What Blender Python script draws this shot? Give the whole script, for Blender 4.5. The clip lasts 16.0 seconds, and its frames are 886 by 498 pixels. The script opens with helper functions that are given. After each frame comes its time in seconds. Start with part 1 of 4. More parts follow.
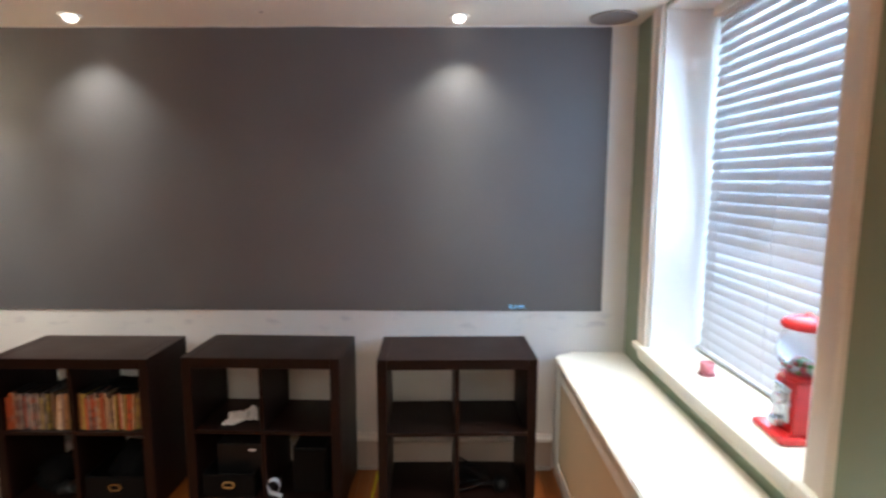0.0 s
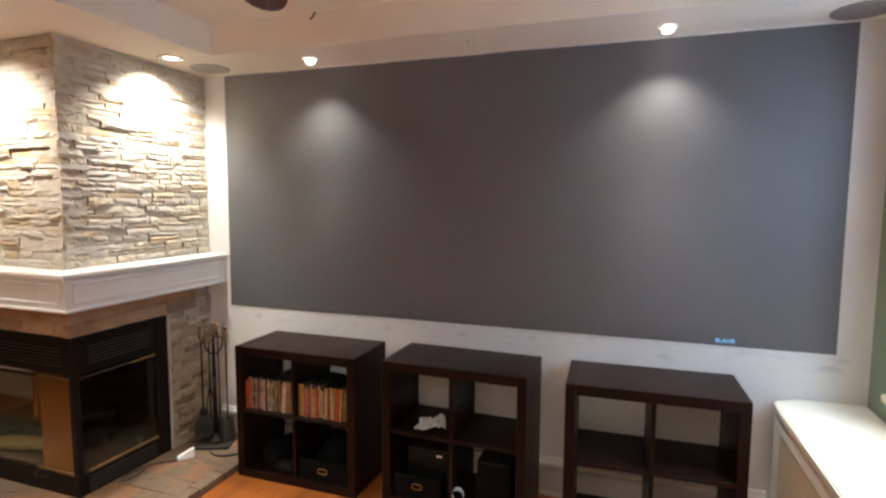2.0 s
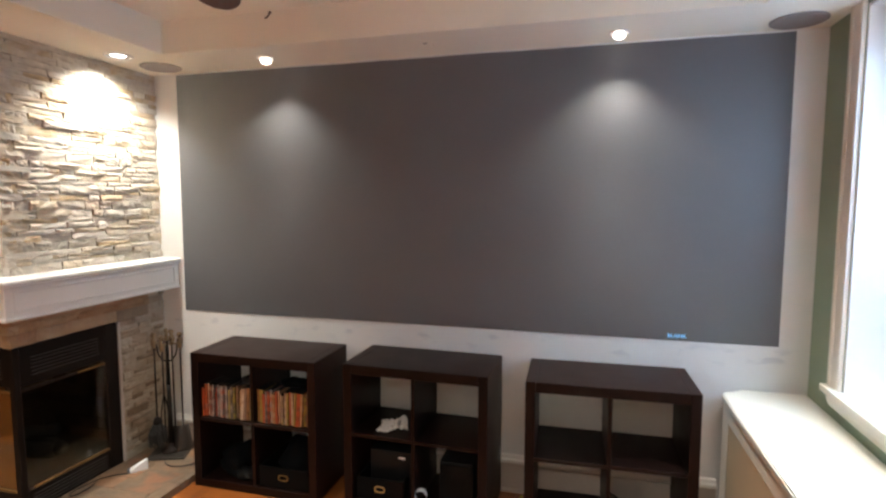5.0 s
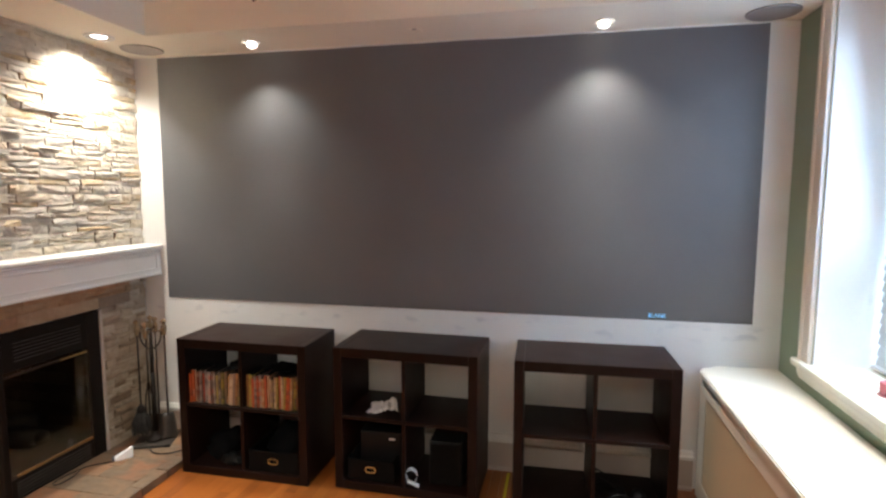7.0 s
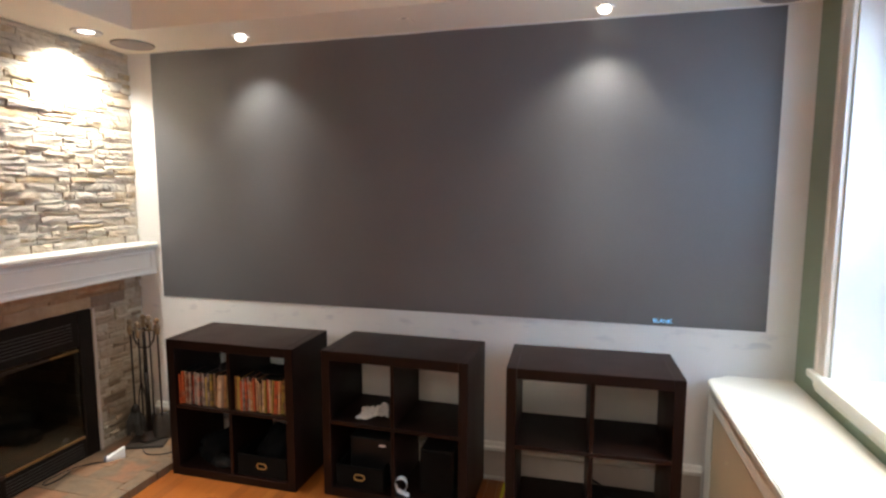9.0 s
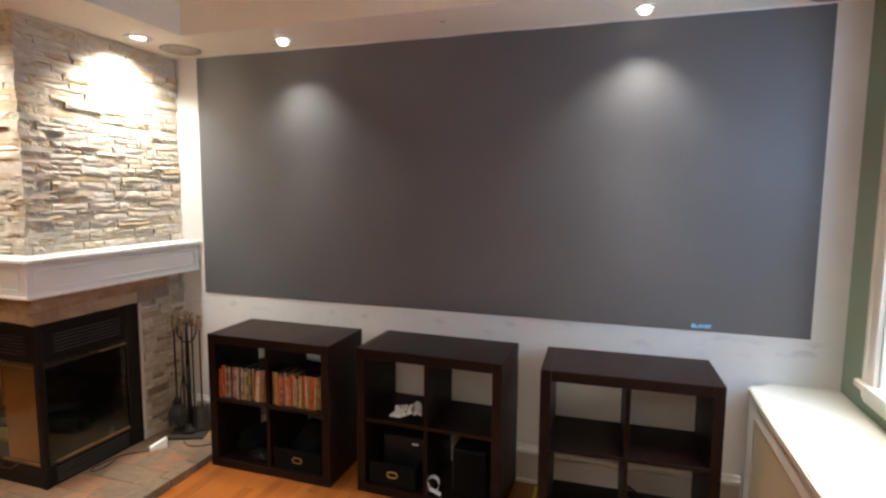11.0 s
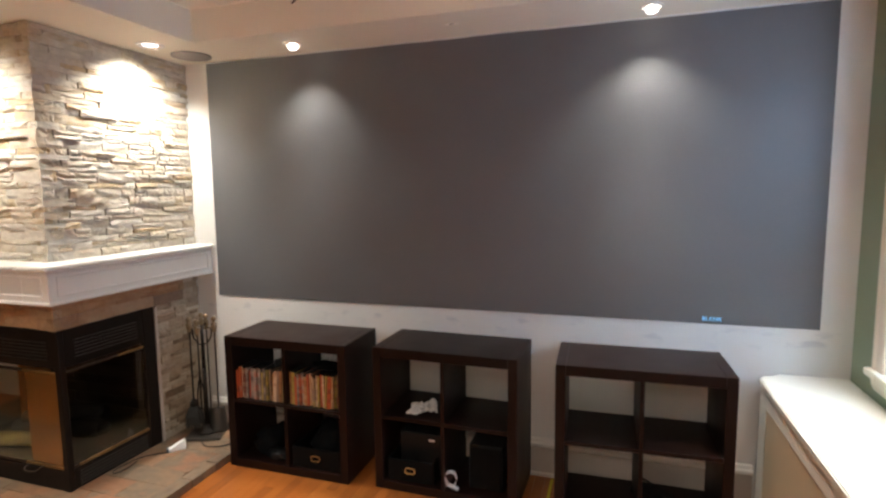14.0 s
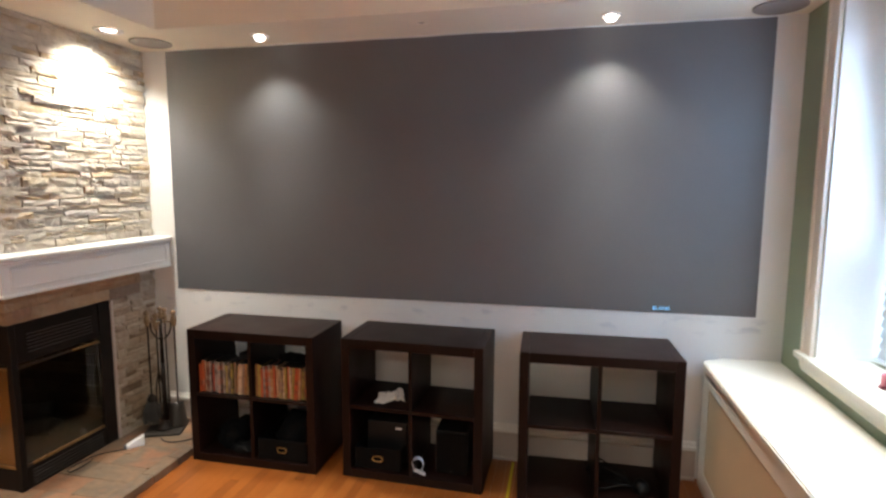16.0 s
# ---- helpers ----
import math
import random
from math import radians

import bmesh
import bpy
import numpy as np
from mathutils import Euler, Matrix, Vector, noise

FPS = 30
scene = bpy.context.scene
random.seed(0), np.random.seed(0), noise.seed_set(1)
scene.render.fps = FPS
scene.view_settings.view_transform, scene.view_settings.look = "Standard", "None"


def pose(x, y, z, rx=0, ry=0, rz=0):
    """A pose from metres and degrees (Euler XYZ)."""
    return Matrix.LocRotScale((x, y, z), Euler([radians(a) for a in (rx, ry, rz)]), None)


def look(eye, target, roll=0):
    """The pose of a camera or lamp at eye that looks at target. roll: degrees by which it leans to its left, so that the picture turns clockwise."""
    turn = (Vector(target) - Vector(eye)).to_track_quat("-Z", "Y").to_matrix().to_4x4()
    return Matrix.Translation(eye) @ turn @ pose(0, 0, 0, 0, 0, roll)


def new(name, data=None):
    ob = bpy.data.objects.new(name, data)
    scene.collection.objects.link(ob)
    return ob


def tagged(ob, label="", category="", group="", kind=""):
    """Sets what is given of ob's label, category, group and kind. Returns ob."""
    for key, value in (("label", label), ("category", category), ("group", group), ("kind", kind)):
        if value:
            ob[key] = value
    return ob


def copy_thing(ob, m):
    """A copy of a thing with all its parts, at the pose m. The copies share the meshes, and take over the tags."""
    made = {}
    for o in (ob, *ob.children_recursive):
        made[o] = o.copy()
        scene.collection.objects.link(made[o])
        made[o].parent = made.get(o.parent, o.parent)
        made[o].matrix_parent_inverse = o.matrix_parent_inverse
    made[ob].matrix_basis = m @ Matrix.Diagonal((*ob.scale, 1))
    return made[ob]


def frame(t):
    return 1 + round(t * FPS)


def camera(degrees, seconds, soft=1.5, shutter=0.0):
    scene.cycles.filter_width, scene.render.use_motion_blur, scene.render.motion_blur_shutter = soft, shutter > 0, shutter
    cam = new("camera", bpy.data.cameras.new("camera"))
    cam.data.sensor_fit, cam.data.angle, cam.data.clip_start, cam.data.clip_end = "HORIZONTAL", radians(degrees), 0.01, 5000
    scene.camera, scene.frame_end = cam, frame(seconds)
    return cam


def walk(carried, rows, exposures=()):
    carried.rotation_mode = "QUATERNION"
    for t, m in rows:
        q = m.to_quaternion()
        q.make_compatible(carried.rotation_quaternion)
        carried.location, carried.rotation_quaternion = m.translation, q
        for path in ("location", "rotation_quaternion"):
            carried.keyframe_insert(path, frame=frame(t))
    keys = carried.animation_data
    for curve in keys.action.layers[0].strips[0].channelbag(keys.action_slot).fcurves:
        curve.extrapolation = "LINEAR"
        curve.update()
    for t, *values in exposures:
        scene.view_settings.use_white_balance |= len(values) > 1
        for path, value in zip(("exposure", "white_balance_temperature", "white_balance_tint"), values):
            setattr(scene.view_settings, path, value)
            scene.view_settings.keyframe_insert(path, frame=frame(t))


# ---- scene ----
cam = camera(79.2, 16.0, 2.5, 0.5)
PATH = [
    (0, (2.647, -2.942, 1.668), (2.629, -0.959, 1.411), 0.1),
    (0.2, (2.640, -2.94, 1.640), (2.506, -0.965, 1.411), 0.3),
    (0.5, (2.624, -2.912, 1.616), (2.333, -0.942, 1.428), 0.6),
    (1, (2.603, -2.91, 1.628), (2.174, -0.965, 1.444), 0.1),
    (1.5, (2.573, -2.927, 1.629), (1.956, -1.033, 1.454), 0.0),
    (2, (2.56, -2.953, 1.656), (1.907, -1.072, 1.475), 0.3),
    (2.5, (2.6, -2.937, 1.649), (2.079, -1.014, 1.478), 0.9),
    (3, (2.608, -2.932, 1.656), (2.1, -1.006, 1.48), 0.8),
    (5.3, (2.55, -2.974, 1.66), (2.036, -1.05, 1.482), -0.1),
    (5.5, (2.531, -2.988, 1.656), (2.048, -1.056, 1.478), 0.3),
    (6, (2.501, -3.014, 1.655), (2.1, -1.064, 1.465), -1.6),
    (6.5, (2.503, -3.02, 1.637), (2.139, -1.066, 1.415), 0.3),
    (7, (2.493, -3.033, 1.614), (2.079, -1.087, 1.411), 0.1),
    (7.5, (2.506, -2.999, 1.621), (2.061, -1.06, 1.421), -0.7),
    (8, (2.557, -2.931, 1.635), (2.081, -1.0, 1.421), -0.5),
    (10.3, (2.661, -2.849, 1.619), (2.105, -0.941, 1.394), 0.6),
    (10.5, (2.638, -2.861, 1.621), (2.055, -0.961, 1.399), 0.5),
    (11, (2.615, -2.89, 1.618), (2.001, -0.998, 1.407), 0.4),
    (11.5, (2.605, -2.914, 1.62), (1.967, -1.03, 1.419), 0.3),
    (12, (2.583, -2.935, 1.637), (1.972, -1.042, 1.431), 0.0),
    (12.5, (2.567, -2.956, 1.634), (2.001, -1.049, 1.428), 0.1),
    (13, (2.558, -2.957, 1.628), (1.99, -1.05, 1.421), -0.1),
    (13.5, (2.553, -2.958, 1.629), (1.967, -1.058, 1.413), -0.2),
    (14, (2.562, -2.953, 1.628), (1.949, -1.061, 1.41), -0.7),
    (14.5, (2.547, -2.978, 1.624), (2.053, -1.052, 1.403), 0.7),
    (15, (2.531, -3.011, 1.638), (2.007, -1.093, 1.42), -0.8),
    (15.5, (2.483, -3.06, 1.63), (2.0, -1.133, 1.401), -1.4),
    (16, (2.482, -3.065, 1.626), (2.057, -1.125, 1.39), 0.2),
]
walk(cam, [(t, look(eye, target, roll)) for t, eye, target, roll in PATH])

# world, sun, large lights
world = bpy.data.worlds.new("world")
scene.world = world
world.use_nodes = True
wn = world.node_tree.nodes
sky = wn.new("ShaderNodeTexSky")
sky.sky_type = 'NISHITA'
sky.sun_disc = False
sky.sun_elevation, sky.sun_rotation = radians(40), radians(200)
world.node_tree.links.new(sky.outputs[0], wn["Background"].inputs[0])
wn["Background"].inputs[1].default_value = 0.1

WARM = (1.0, 0.97, 0.875)


def can_lamp(x, y, target, watts, size, blend=1.0):
    data = bpy.data.lights.new("spot", 'SPOT')
    data.energy, data.color, data.spot_size, data.spot_blend, data.shadow_soft_size = watts, WARM, radians(size), blend, 0.03
    ob = new("can_lamp", data)
    ob.matrix_world = look((x, y, 2.405), target)
    return ob


# key dimensions
WALL_E, SOFFIT, TRAY = 3.645, 2.47, 2.645
CANS = ((0.778, -0.19), (2.70, -0.17), (0.02, -0.46), (-0.55, -1.36))
UNSEEN_CANS = ((3.44, -1.0), (0.02, -2.6), (1.0, -3.75), (2.6, -3.75))
for k, (cx, cy) in enumerate(CANS):
    lean = ((0, -0.38), (0, -0.38), (0.45, 0), (0, -0.45))[k]
    can_lamp(cx, cy, (cx + lean[0], cy + lean[1], 0), (105.0, 105.0, 100.0, 100.0)[k], (58, 58, 54, 54)[k])      # beam
    tilt = ((0, 0), (0, 0), (-0.16, 0.02), (0, 0.16))[k]      # the two by the chimney are turned to the stone
    can_lamp(cx, cy, (cx + tilt[0], cy + tilt[1], 2.0), (31.0, 31.0, 96.0, 80.0)[k], (114, 114, 132, 128)[k])      # spill
# unseen fill cans continuing the soffit ring: over the radiator cover, behind the camera
can_lamp(3.44, -1.0, (3.34, -1.0, 0), 150.0, 66)
for cx, cy, watts in ((0.02, -2.6, 85.0), (1.0, -3.75, 340.0), (2.6, -3.75, 340.0)):
    can_lamp(cx, cy, (cx, cy, 0), watts, 136)


# daylight of the sky in the window opening
data = bpy.data.lights.new("daylight", 'AREA')
data.shape, data.size, data.size_y, data.energy, data.color = 'RECTANGLE', 0.96, 1.4, 24.5, (0.48, 0.69, 1.0)
new("daylight", data).matrix_world = look((WALL_E + 0.205, -0.96, 1.60), (WALL_E - 1.0, -0.96, 1.42))

# ---- materials ----
def mat(name, col, rough=0.5, metal=0.0, var=0.12, scale=6.0, fine=90.0, bump=0.05, per_object=0.0, stretch=None, spec=0.5):
    """Plain surface with mottling at two sizes, fine relief and, if asked, a shade of its own for each piece."""
    m = bpy.data.materials.new(name)
    m.use_nodes = True
    n, l = m.node_tree.nodes, m.node_tree.links
    b = n["Principled BSDF"]
    b.inputs["Metallic"].default_value = metal
    b.inputs["Specular IOR Level"].default_value = spec
    co = n.new("ShaderNodeTexCoord")
    mp = n.new("ShaderNodeMapping")
    if stretch:
        mp.inputs["Scale"].default_value = stretch
    l.new(co.outputs["Object"], mp.inputs["Vector"])
    big, small = n.new("ShaderNodeTexNoise"), n.new("ShaderNodeTexNoise")
    big.inputs["Scale"].default_value, small.inputs["Scale"].default_value = scale, fine
    big.inputs["Detail"].default_value, small.inputs["Detail"].default_value = 4, 3
    for t in (big, small):
        l.new(mp.outputs[0], t.inputs["Vector"])
    mix = n.new("ShaderNodeMath")
    mix.operation = 'MULTIPLY_ADD'
    mix.inputs[1].default_value = 0.35
    l.new(small.outputs[0], mix.inputs[0])
    l.new(big.outputs[0], mix.inputs[2])
    last = mix.outputs[0]
    if per_object:
        info = n.new("ShaderNodeObjectInfo")
        add = n.new("ShaderNodeMath")
        add.operation = 'MULTIPLY_ADD'
        add.inputs[1].default_value = per_object
        l.new(info.outputs["Random"], add.inputs[0])
        l.new(last, add.inputs[2])
        last = add.outputs[0]
    ramp = n.new("ShaderNodeValToRGB")
    mid = 0.68 + per_object * 0.5
    e = ramp.color_ramp.elements
    e[0].position, e[1].position = max(0, mid - 0.3 - per_object / 2), min(1.0, mid + 0.3 + per_object / 2)
    e[0].color = (*[c * (1 - var) for c in col], 1)
    e[1].color = (*[min(1, c * (1 + var)) for c in col], 1)
    l.new(last, ramp.inputs[0])
    l.new(ramp.outputs[0], b.inputs["Base Color"])
    rr = n.new("ShaderNodeMapRange")
    rr.inputs["From Min"].default_value, rr.inputs["From Max"].default_value = 0.3, 0.7
    rr.inputs["To Min"].default_value, rr.inputs["To Max"].default_value = max(0.02, rough - 0.07), min(1, rough + 0.07)
    l.new(big.outputs[0], rr.inputs[0])
    l.new(rr.outputs[0], b.inputs["Roughness"])
    if bump:
        bu = n.new("ShaderNodeBump")
        bu.inputs["Strength"].default_value, bu.inputs["Distance"].default_value = bump, 0.01
        l.new(small.outputs[0], bu.inputs["Height"])
        l.new(bu.outputs[0], b.inputs["Normal"])
    return m


def ramp_mat(name, stops, rough, fine=60.0, bump=0.4, scale=9.0, mottle=0.3, island=False, stretch=None):
    """Pieces whose colour is picked from a row of colours, one for each piece, mottled within it."""
    m = bpy.data.materials.new(name)
    m.use_nodes = True
    n, l = m.node_tree.nodes, m.node_tree.links
    b = n["Principled BSDF"]
    b.inputs["Roughness"].default_value = rough
    if island:
        rnd = n.new("ShaderNodeNewGeometry").outputs["Random Per Island"]
    else:
        rnd = n.new("ShaderNodeObjectInfo").outputs["Random"]
    co = n.new("ShaderNodeTexCoord")
    mp = n.new("ShaderNodeMapping")
    if stretch:
        mp.inputs["Scale"].default_value = stretch
    geo = n.new("ShaderNodeNewGeometry")
    l.new(geo.outputs["Position"], mp.inputs["Vector"])
    big, small = n.new("ShaderNodeTexNoise"), n.new("ShaderNodeTexNoise")
    big.inputs["Scale"].default_value, small.inputs["Scale"].default_value = scale, fine
    big.inputs["Detail"].default_value = small.inputs["Detail"].default_value = 4
    l.new(mp.outputs[0], big.inputs["Vector"])
    l.new(mp.outputs[0], small.inputs["Vector"])
    a = n.new("ShaderNodeMath")
    a.operation = 'SUBTRACT'
    a.inputs[1].default_value = 0.5
    l.new(big.outputs[0], a.inputs[0])
    c = n.new("ShaderNodeMath")
    c.operation = 'MULTIPLY_ADD'
    c.inputs[1].default_value = mottle
    l.new(a.outputs[0], c.inputs[0])
    l.new(rnd, c.inputs[2])
    ramp = n.new("ShaderNodeValToRGB")
    e = ramp.color_ramp.elements
    e[0].position, e[0].color = stops[0][0], (*stops[0][1], 1)
    e[1].position, e[1].color = stops[-1][0], (*stops[-1][1], 1)
    for p, col in stops[1:-1]:
        x = e.new(p)
        x.color = (*col, 1)
    l.new(c.outputs[0], ramp.inputs[0])
    g = n.new("ShaderNodeMix")
    g.data_type, g.blend_type = 'RGBA', 'MULTIPLY'
    g.inputs[0].default_value = 0.38
    sr = n.new("ShaderNodeValToRGB")
    sr.color_ramp.elements[0].position, sr.color_ramp.elements[1].position = 0.3, 0.62
    sr.color_ramp.elements[0].color = (0.62, 0.59, 0.56, 1)
    l.new(small.outputs[0], sr.inputs[0])
    l.new(ramp.outputs[0], g.inputs[6])
    l.new(sr.outputs[0], g.inputs[7])
    l.new(g.outputs[2], b.inputs["Base Color"])
    bu = n.new("ShaderNodeBump")
    bu.inputs["Strength"].default_value, bu.inputs["Distance"].default_value = bump, 0.01
    l.new(small.outputs[0], bu.inputs["Height"])
    l.new(bu.outputs[0], b.inputs["Normal"])
    return m


def glow(name, col, strength):
    m = bpy.data.materials.new(name)
    m.use_nodes = True
    b = m.node_tree.nodes["Principled BSDF"]
    b.inputs["Base Color"].default_value = (*col, 1)
    b.inputs["Emission Color"].default_value = (*col, 1)
    b.inputs["Emission Strength"].default_value = strength
    return m


def glass_mat(name, tint=(1, 1, 1), rough=0.0):
    m = bpy.data.materials.new(name)
    m.use_nodes = True
    b = m.node_tree.nodes["Principled BSDF"]
    b.inputs["Base Color"].default_value = (*tint, 1)
    b.inputs["Transmission Weight"].default_value = 1
    b.inputs["Roughness"].default_value = rough
    b.inputs["IOR"].default_value = 1.45
    return m


WHITE_WALL = mat("white_wall_paint", (0.74, 0.73, 0.71), 0.55, var=0.05, scale=2.5, fine=160, bump=0.06)
wn_, wl_ = WHITE_WALL.node_tree.nodes, WHITE_WALL.node_tree.links
geo_, sep_ = wn_.new("ShaderNodeNewGeometry"), wn_.new("ShaderNodeSeparateXYZ")
wl_.new(geo_.outputs["Position"], sep_.inputs[0])
band_ = wn_.new("ShaderNodeMapRange")      # rough patching in a strip under the screen
band_.inputs["From Min"].default_value, band_.inputs["From Max"].default_value = 0.075, 0.0
dz_ = wn_.new("ShaderNodeMath")
dz_.operation = 'SUBTRACT'
dz_.inputs[1].default_value = 0.875
wl_.new(sep_.outputs["Z"], dz_.inputs[0])
ab_ = wn_.new("ShaderNodeMath")
ab_.operation = 'ABSOLUTE'
wl_.new(dz_.outputs[0], ab_.inputs[0])
wl_.new(ab_.outputs[0], band_.inputs[0])
blot_ = wn_.new("ShaderNodeTexNoise")
blot_.inputs["Scale"].default_value, blot_.inputs["Detail"].default_value = 7.0, 5
mpp_ = wn_.new("ShaderNodeMapping")
mpp_.inputs["Scale"].default_value = (1, 1, 2.6)
wl_.new(geo_.outputs["Position"], mpp_.inputs[0])
wl_.new(mpp_.outputs[0], blot_.inputs["Vector"])
cut_ = wn_.new("ShaderNodeMapRange")
cut_.inputs["From Min"].default_value, cut_.inputs["From Max"].default_value = 0.57, 0.66
wl_.new(blot_.outputs[0], cut_.inputs[0])
amt_ = wn_.new("ShaderNodeMath")
amt_.operation = 'MULTIPLY'
wl_.new(cut_.outputs[0], amt_.inputs[0])
wl_.new(band_.outputs[0], amt_.inputs[1])
stain_ = wn_.new("ShaderNodeMix")
stain_.data_type = 'RGBA'
src_ = wn_["Principled BSDF"].inputs["Base Color"].links[0].from_socket
wl_.new(amt_.outputs[0], stain_.inputs[0])
wl_.new(src_, stain_.inputs[6])
stain_.inputs[7].default_value = (0.58, 0.58, 0.59, 1)
wl_.new(stain_.outputs[2], wn_["Principled BSDF"].inputs["Base Color"])
SCREEN = mat("grey_screen_paint", (0.113, 0.113, 0.118), 0.44, var=0.09, scale=1.6, fine=150, bump=0.12)
GREEN = mat("sage_green_paint", (0.235, 0.295, 0.205), 0.5, var=0.06, scale=3, fine=180, bump=0.05)
CEILING = mat("cream_ceiling_paint", (0.86, 0.815, 0.70), 0.7, var=0.04, scale=2, fine=140, bump=0.06)
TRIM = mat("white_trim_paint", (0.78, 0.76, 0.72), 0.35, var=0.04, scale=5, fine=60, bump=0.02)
# darker and duller than the white trim
SKIRT = mat("taupe_skirting", (0.47, 0.40, 0.345), 0.45, var=0.08, scale=5, fine=60, bump=0.02)
CASING = mat("cream_casing_paint", (0.76, 0.69, 0.60), 0.4, var=0.05, scale=5, fine=60, bump=0.02)
SILL = mat("cream_sill_paint", (0.78, 0.74, 0.62), 0.35, var=0.04, scale=4, fine=70, bump=0.02)
COVER = mat("cream_cover_paint", (0.78, 0.75, 0.67), 0.38, var=0.05, scale=3, fine=70, bump=0.02)
PANEL = mat("tan_cover_panel", (0.55, 0.44, 0.29), 0.5, var=0.08, scale=4, fine=120, bump=0.04)
WENGE = mat("black_brown_veneer", (0.0110, 0.0042, 0.0029), 0.40, var=0.12, scale=2.5, fine=24, bump=0.0, spec=0.15)
# lighter than the black metal: grey highlights are put into its colour
LOUVRE = mat("highlit_black_enamel", (0.027, 0.021, 0.017), 0.42, var=0.3, scale=14, fine=120, bump=0.05, spec=0.35)
BLACK = mat("black_metal", (0.010, 0.0058, 0.0038), 0.55, 0.0, var=0.25, scale=6, fine=120, bump=0.05, spec=0.16)
TOOL_BRASS = mat("worn_brass", (0.34, 0.26, 0.17), 0.30, 1.0, var=0.25, scale=20, fine=150, bump=0.03)
OLD_BRASS = mat("dull_brass", (0.30, 0.17, 0.065), 0.42, 0.9, var=0.3, scale=5, fine=150, bump=0.03)
BRASS = mat("aged_brass", (0.55, 0.33, 0.12), 0.32, 1.0, var=0.2, scale=20, fine=150, bump=0.03)
BLACK_PLASTIC = mat("black_plastic", (0.006, 0.0058, 0.006), 0.45, var=0.2, scale=9, fine=160, bump=0.03, spec=0.22)
BLACK_CLOTH = mat("black_cloth", (0.0045, 0.0045, 0.005), 0.95, var=0.3, scale=30, fine=300, bump=0.3, spec=0.1)
BOX_CLOTH = mat("black_brown_fabric", (0.0045, 0.0035, 0.003), 0.9, var=0.2, scale=25, fine=320, bump=0.3, spec=0.1)
BRISTLE = mat("brown_bristle", (0.018, 0.015, 0.012), 0.9, var=0.5, scale=30, fine=260, bump=0.6, stretch=(4, 4, 0.6))
PAPER = mat("white_paper", (0.75, 0.73, 0.72), 0.6, var=0.06, scale=20, fine=90, bump=0.05)
GREY_PLASTIC = mat("grey_plastic", (0.10, 0.10, 0.11), 0.4, var=0.1, scale=9, fine=160, bump=0.02)
GRILLE = mat("taupe_speaker_mesh", (0.27, 0.24, 0.22), 0.6, var=0.1, scale=30, fine=500, bump=0.3)
WHITE_PLASTIC = mat("white_plastic", (0.78, 0.77, 0.75), 0.35, var=0.03, scale=20, fine=200, bump=0.01)
RED = mat("red_enamel", (0.62, 0.028, 0.028), 0.22, var=0.1, scale=20, fine=150, bump=0.01)
CHROME = mat("brushed_chrome", (0.55, 0.56, 0.58), 0.25, 1.0, var=0.1, scale=20, fine=150, bump=0.02)
PINK_GLASS = mat("frosted_pink_glass", (0.42, 0.13, 0.15), 0.25, var=0.08, scale=20, fine=150, bump=0.01)
PINK_WAX = mat("pink_wax", (0.42, 0.12, 0.14), 0.4, var=0.06, scale=20, fine=150, bump=0.02)
SLAT = mat("white_blind_slat", (0.68, 0.68, 0.70), 0.4, var=0.03, scale=10, fine=100, bump=0.02)
sn_, sl_ = SLAT.node_tree.nodes, SLAT.node_tree.links
tr_, mx_ = sn_.new("ShaderNodeBsdfTranslucent"), sn_.new("ShaderNodeMixShader")
tr_.inputs[0].default_value = (0.80, 0.82, 0.88, 1)
mx_.inputs[0].default_value = 0.085      # thin plastic lets some daylight through
sl_.new(sn_["Principled BSDF"].outputs[0], mx_.inputs[1])
sl_.new(tr_.outputs[0], mx_.inputs[2])
sl_.new(mx_.outputs[0], sn_["Material Output"].inputs[0])
FAN_WOOD = mat("dark_mahogany", (0.065, 0.014, 0.009), 0.5, var=0.3, scale=6, fine=50, bump=0.03, stretch=(1, 8, 8), spec=0.25)
BRONZE = mat("dark_bronze", (0.05, 0.03, 0.02), 0.4, 0.8, var=0.2, scale=9, fine=120, bump=0.02)
YELLOW = mat("yellow_tape", (0.60, 0.55, 0.02), 0.45, var=0.08, scale=20, fine=100, bump=0.02)
GROUT = mat("grey_mortar", (0.14, 0.115, 0.09), 0.9, var=0.2, scale=20, fine=200, bump=0.3)
STONE_BACK = mat("stone_backing", (0.34, 0.30, 0.25), 0.9, var=0.2, scale=20, fine=200, bump=0.3)
# reflection of the oak floor in the fire glass, as a plain orange
REFLECT_ORANGE = mat("orange_floor_reflection", (0.225, 0.080, 0.018), 0.5, 0.1, var=0.10, scale=5, fine=60, bump=0.02)
PALE_LOG = mat("ochre_ceramic_log", (0.27, 0.19, 0.07), 0.8, var=0.35, scale=12, fine=70, bump=0.4)
# logs and firebox floor, the dimness of the firebox put into their colour
DIM_FIREBOX = mat("dimmed_log_and_floor", (0.050, 0.038, 0.024), 0.85, var=0.5, scale=12, fine=80, bump=0.4)
GAP = mat("dark_floor_joint", (0.05, 0.022, 0.01), 0.7, var=0.2, scale=20, fine=200, bump=0.1)
STONE = ramp_mat("ledger_stone", [(0.0, (0.53, 0.475, 0.395)), (0.2, (0.62, 0.56, 0.465)), (0.36, (0.50, 0.455, 0.395)), (0.52, (0.64, 0.58, 0.485)),
                                 (0.70, (0.56, 0.47, 0.35)), (0.82, (0.60, 0.54, 0.445)), (0.94, (0.51, 0.38, 0.225)), (1.0, (0.42, 0.345, 0.26))], 0.82, fine=34, bump=0.3, scale=11, mottle=0.36)
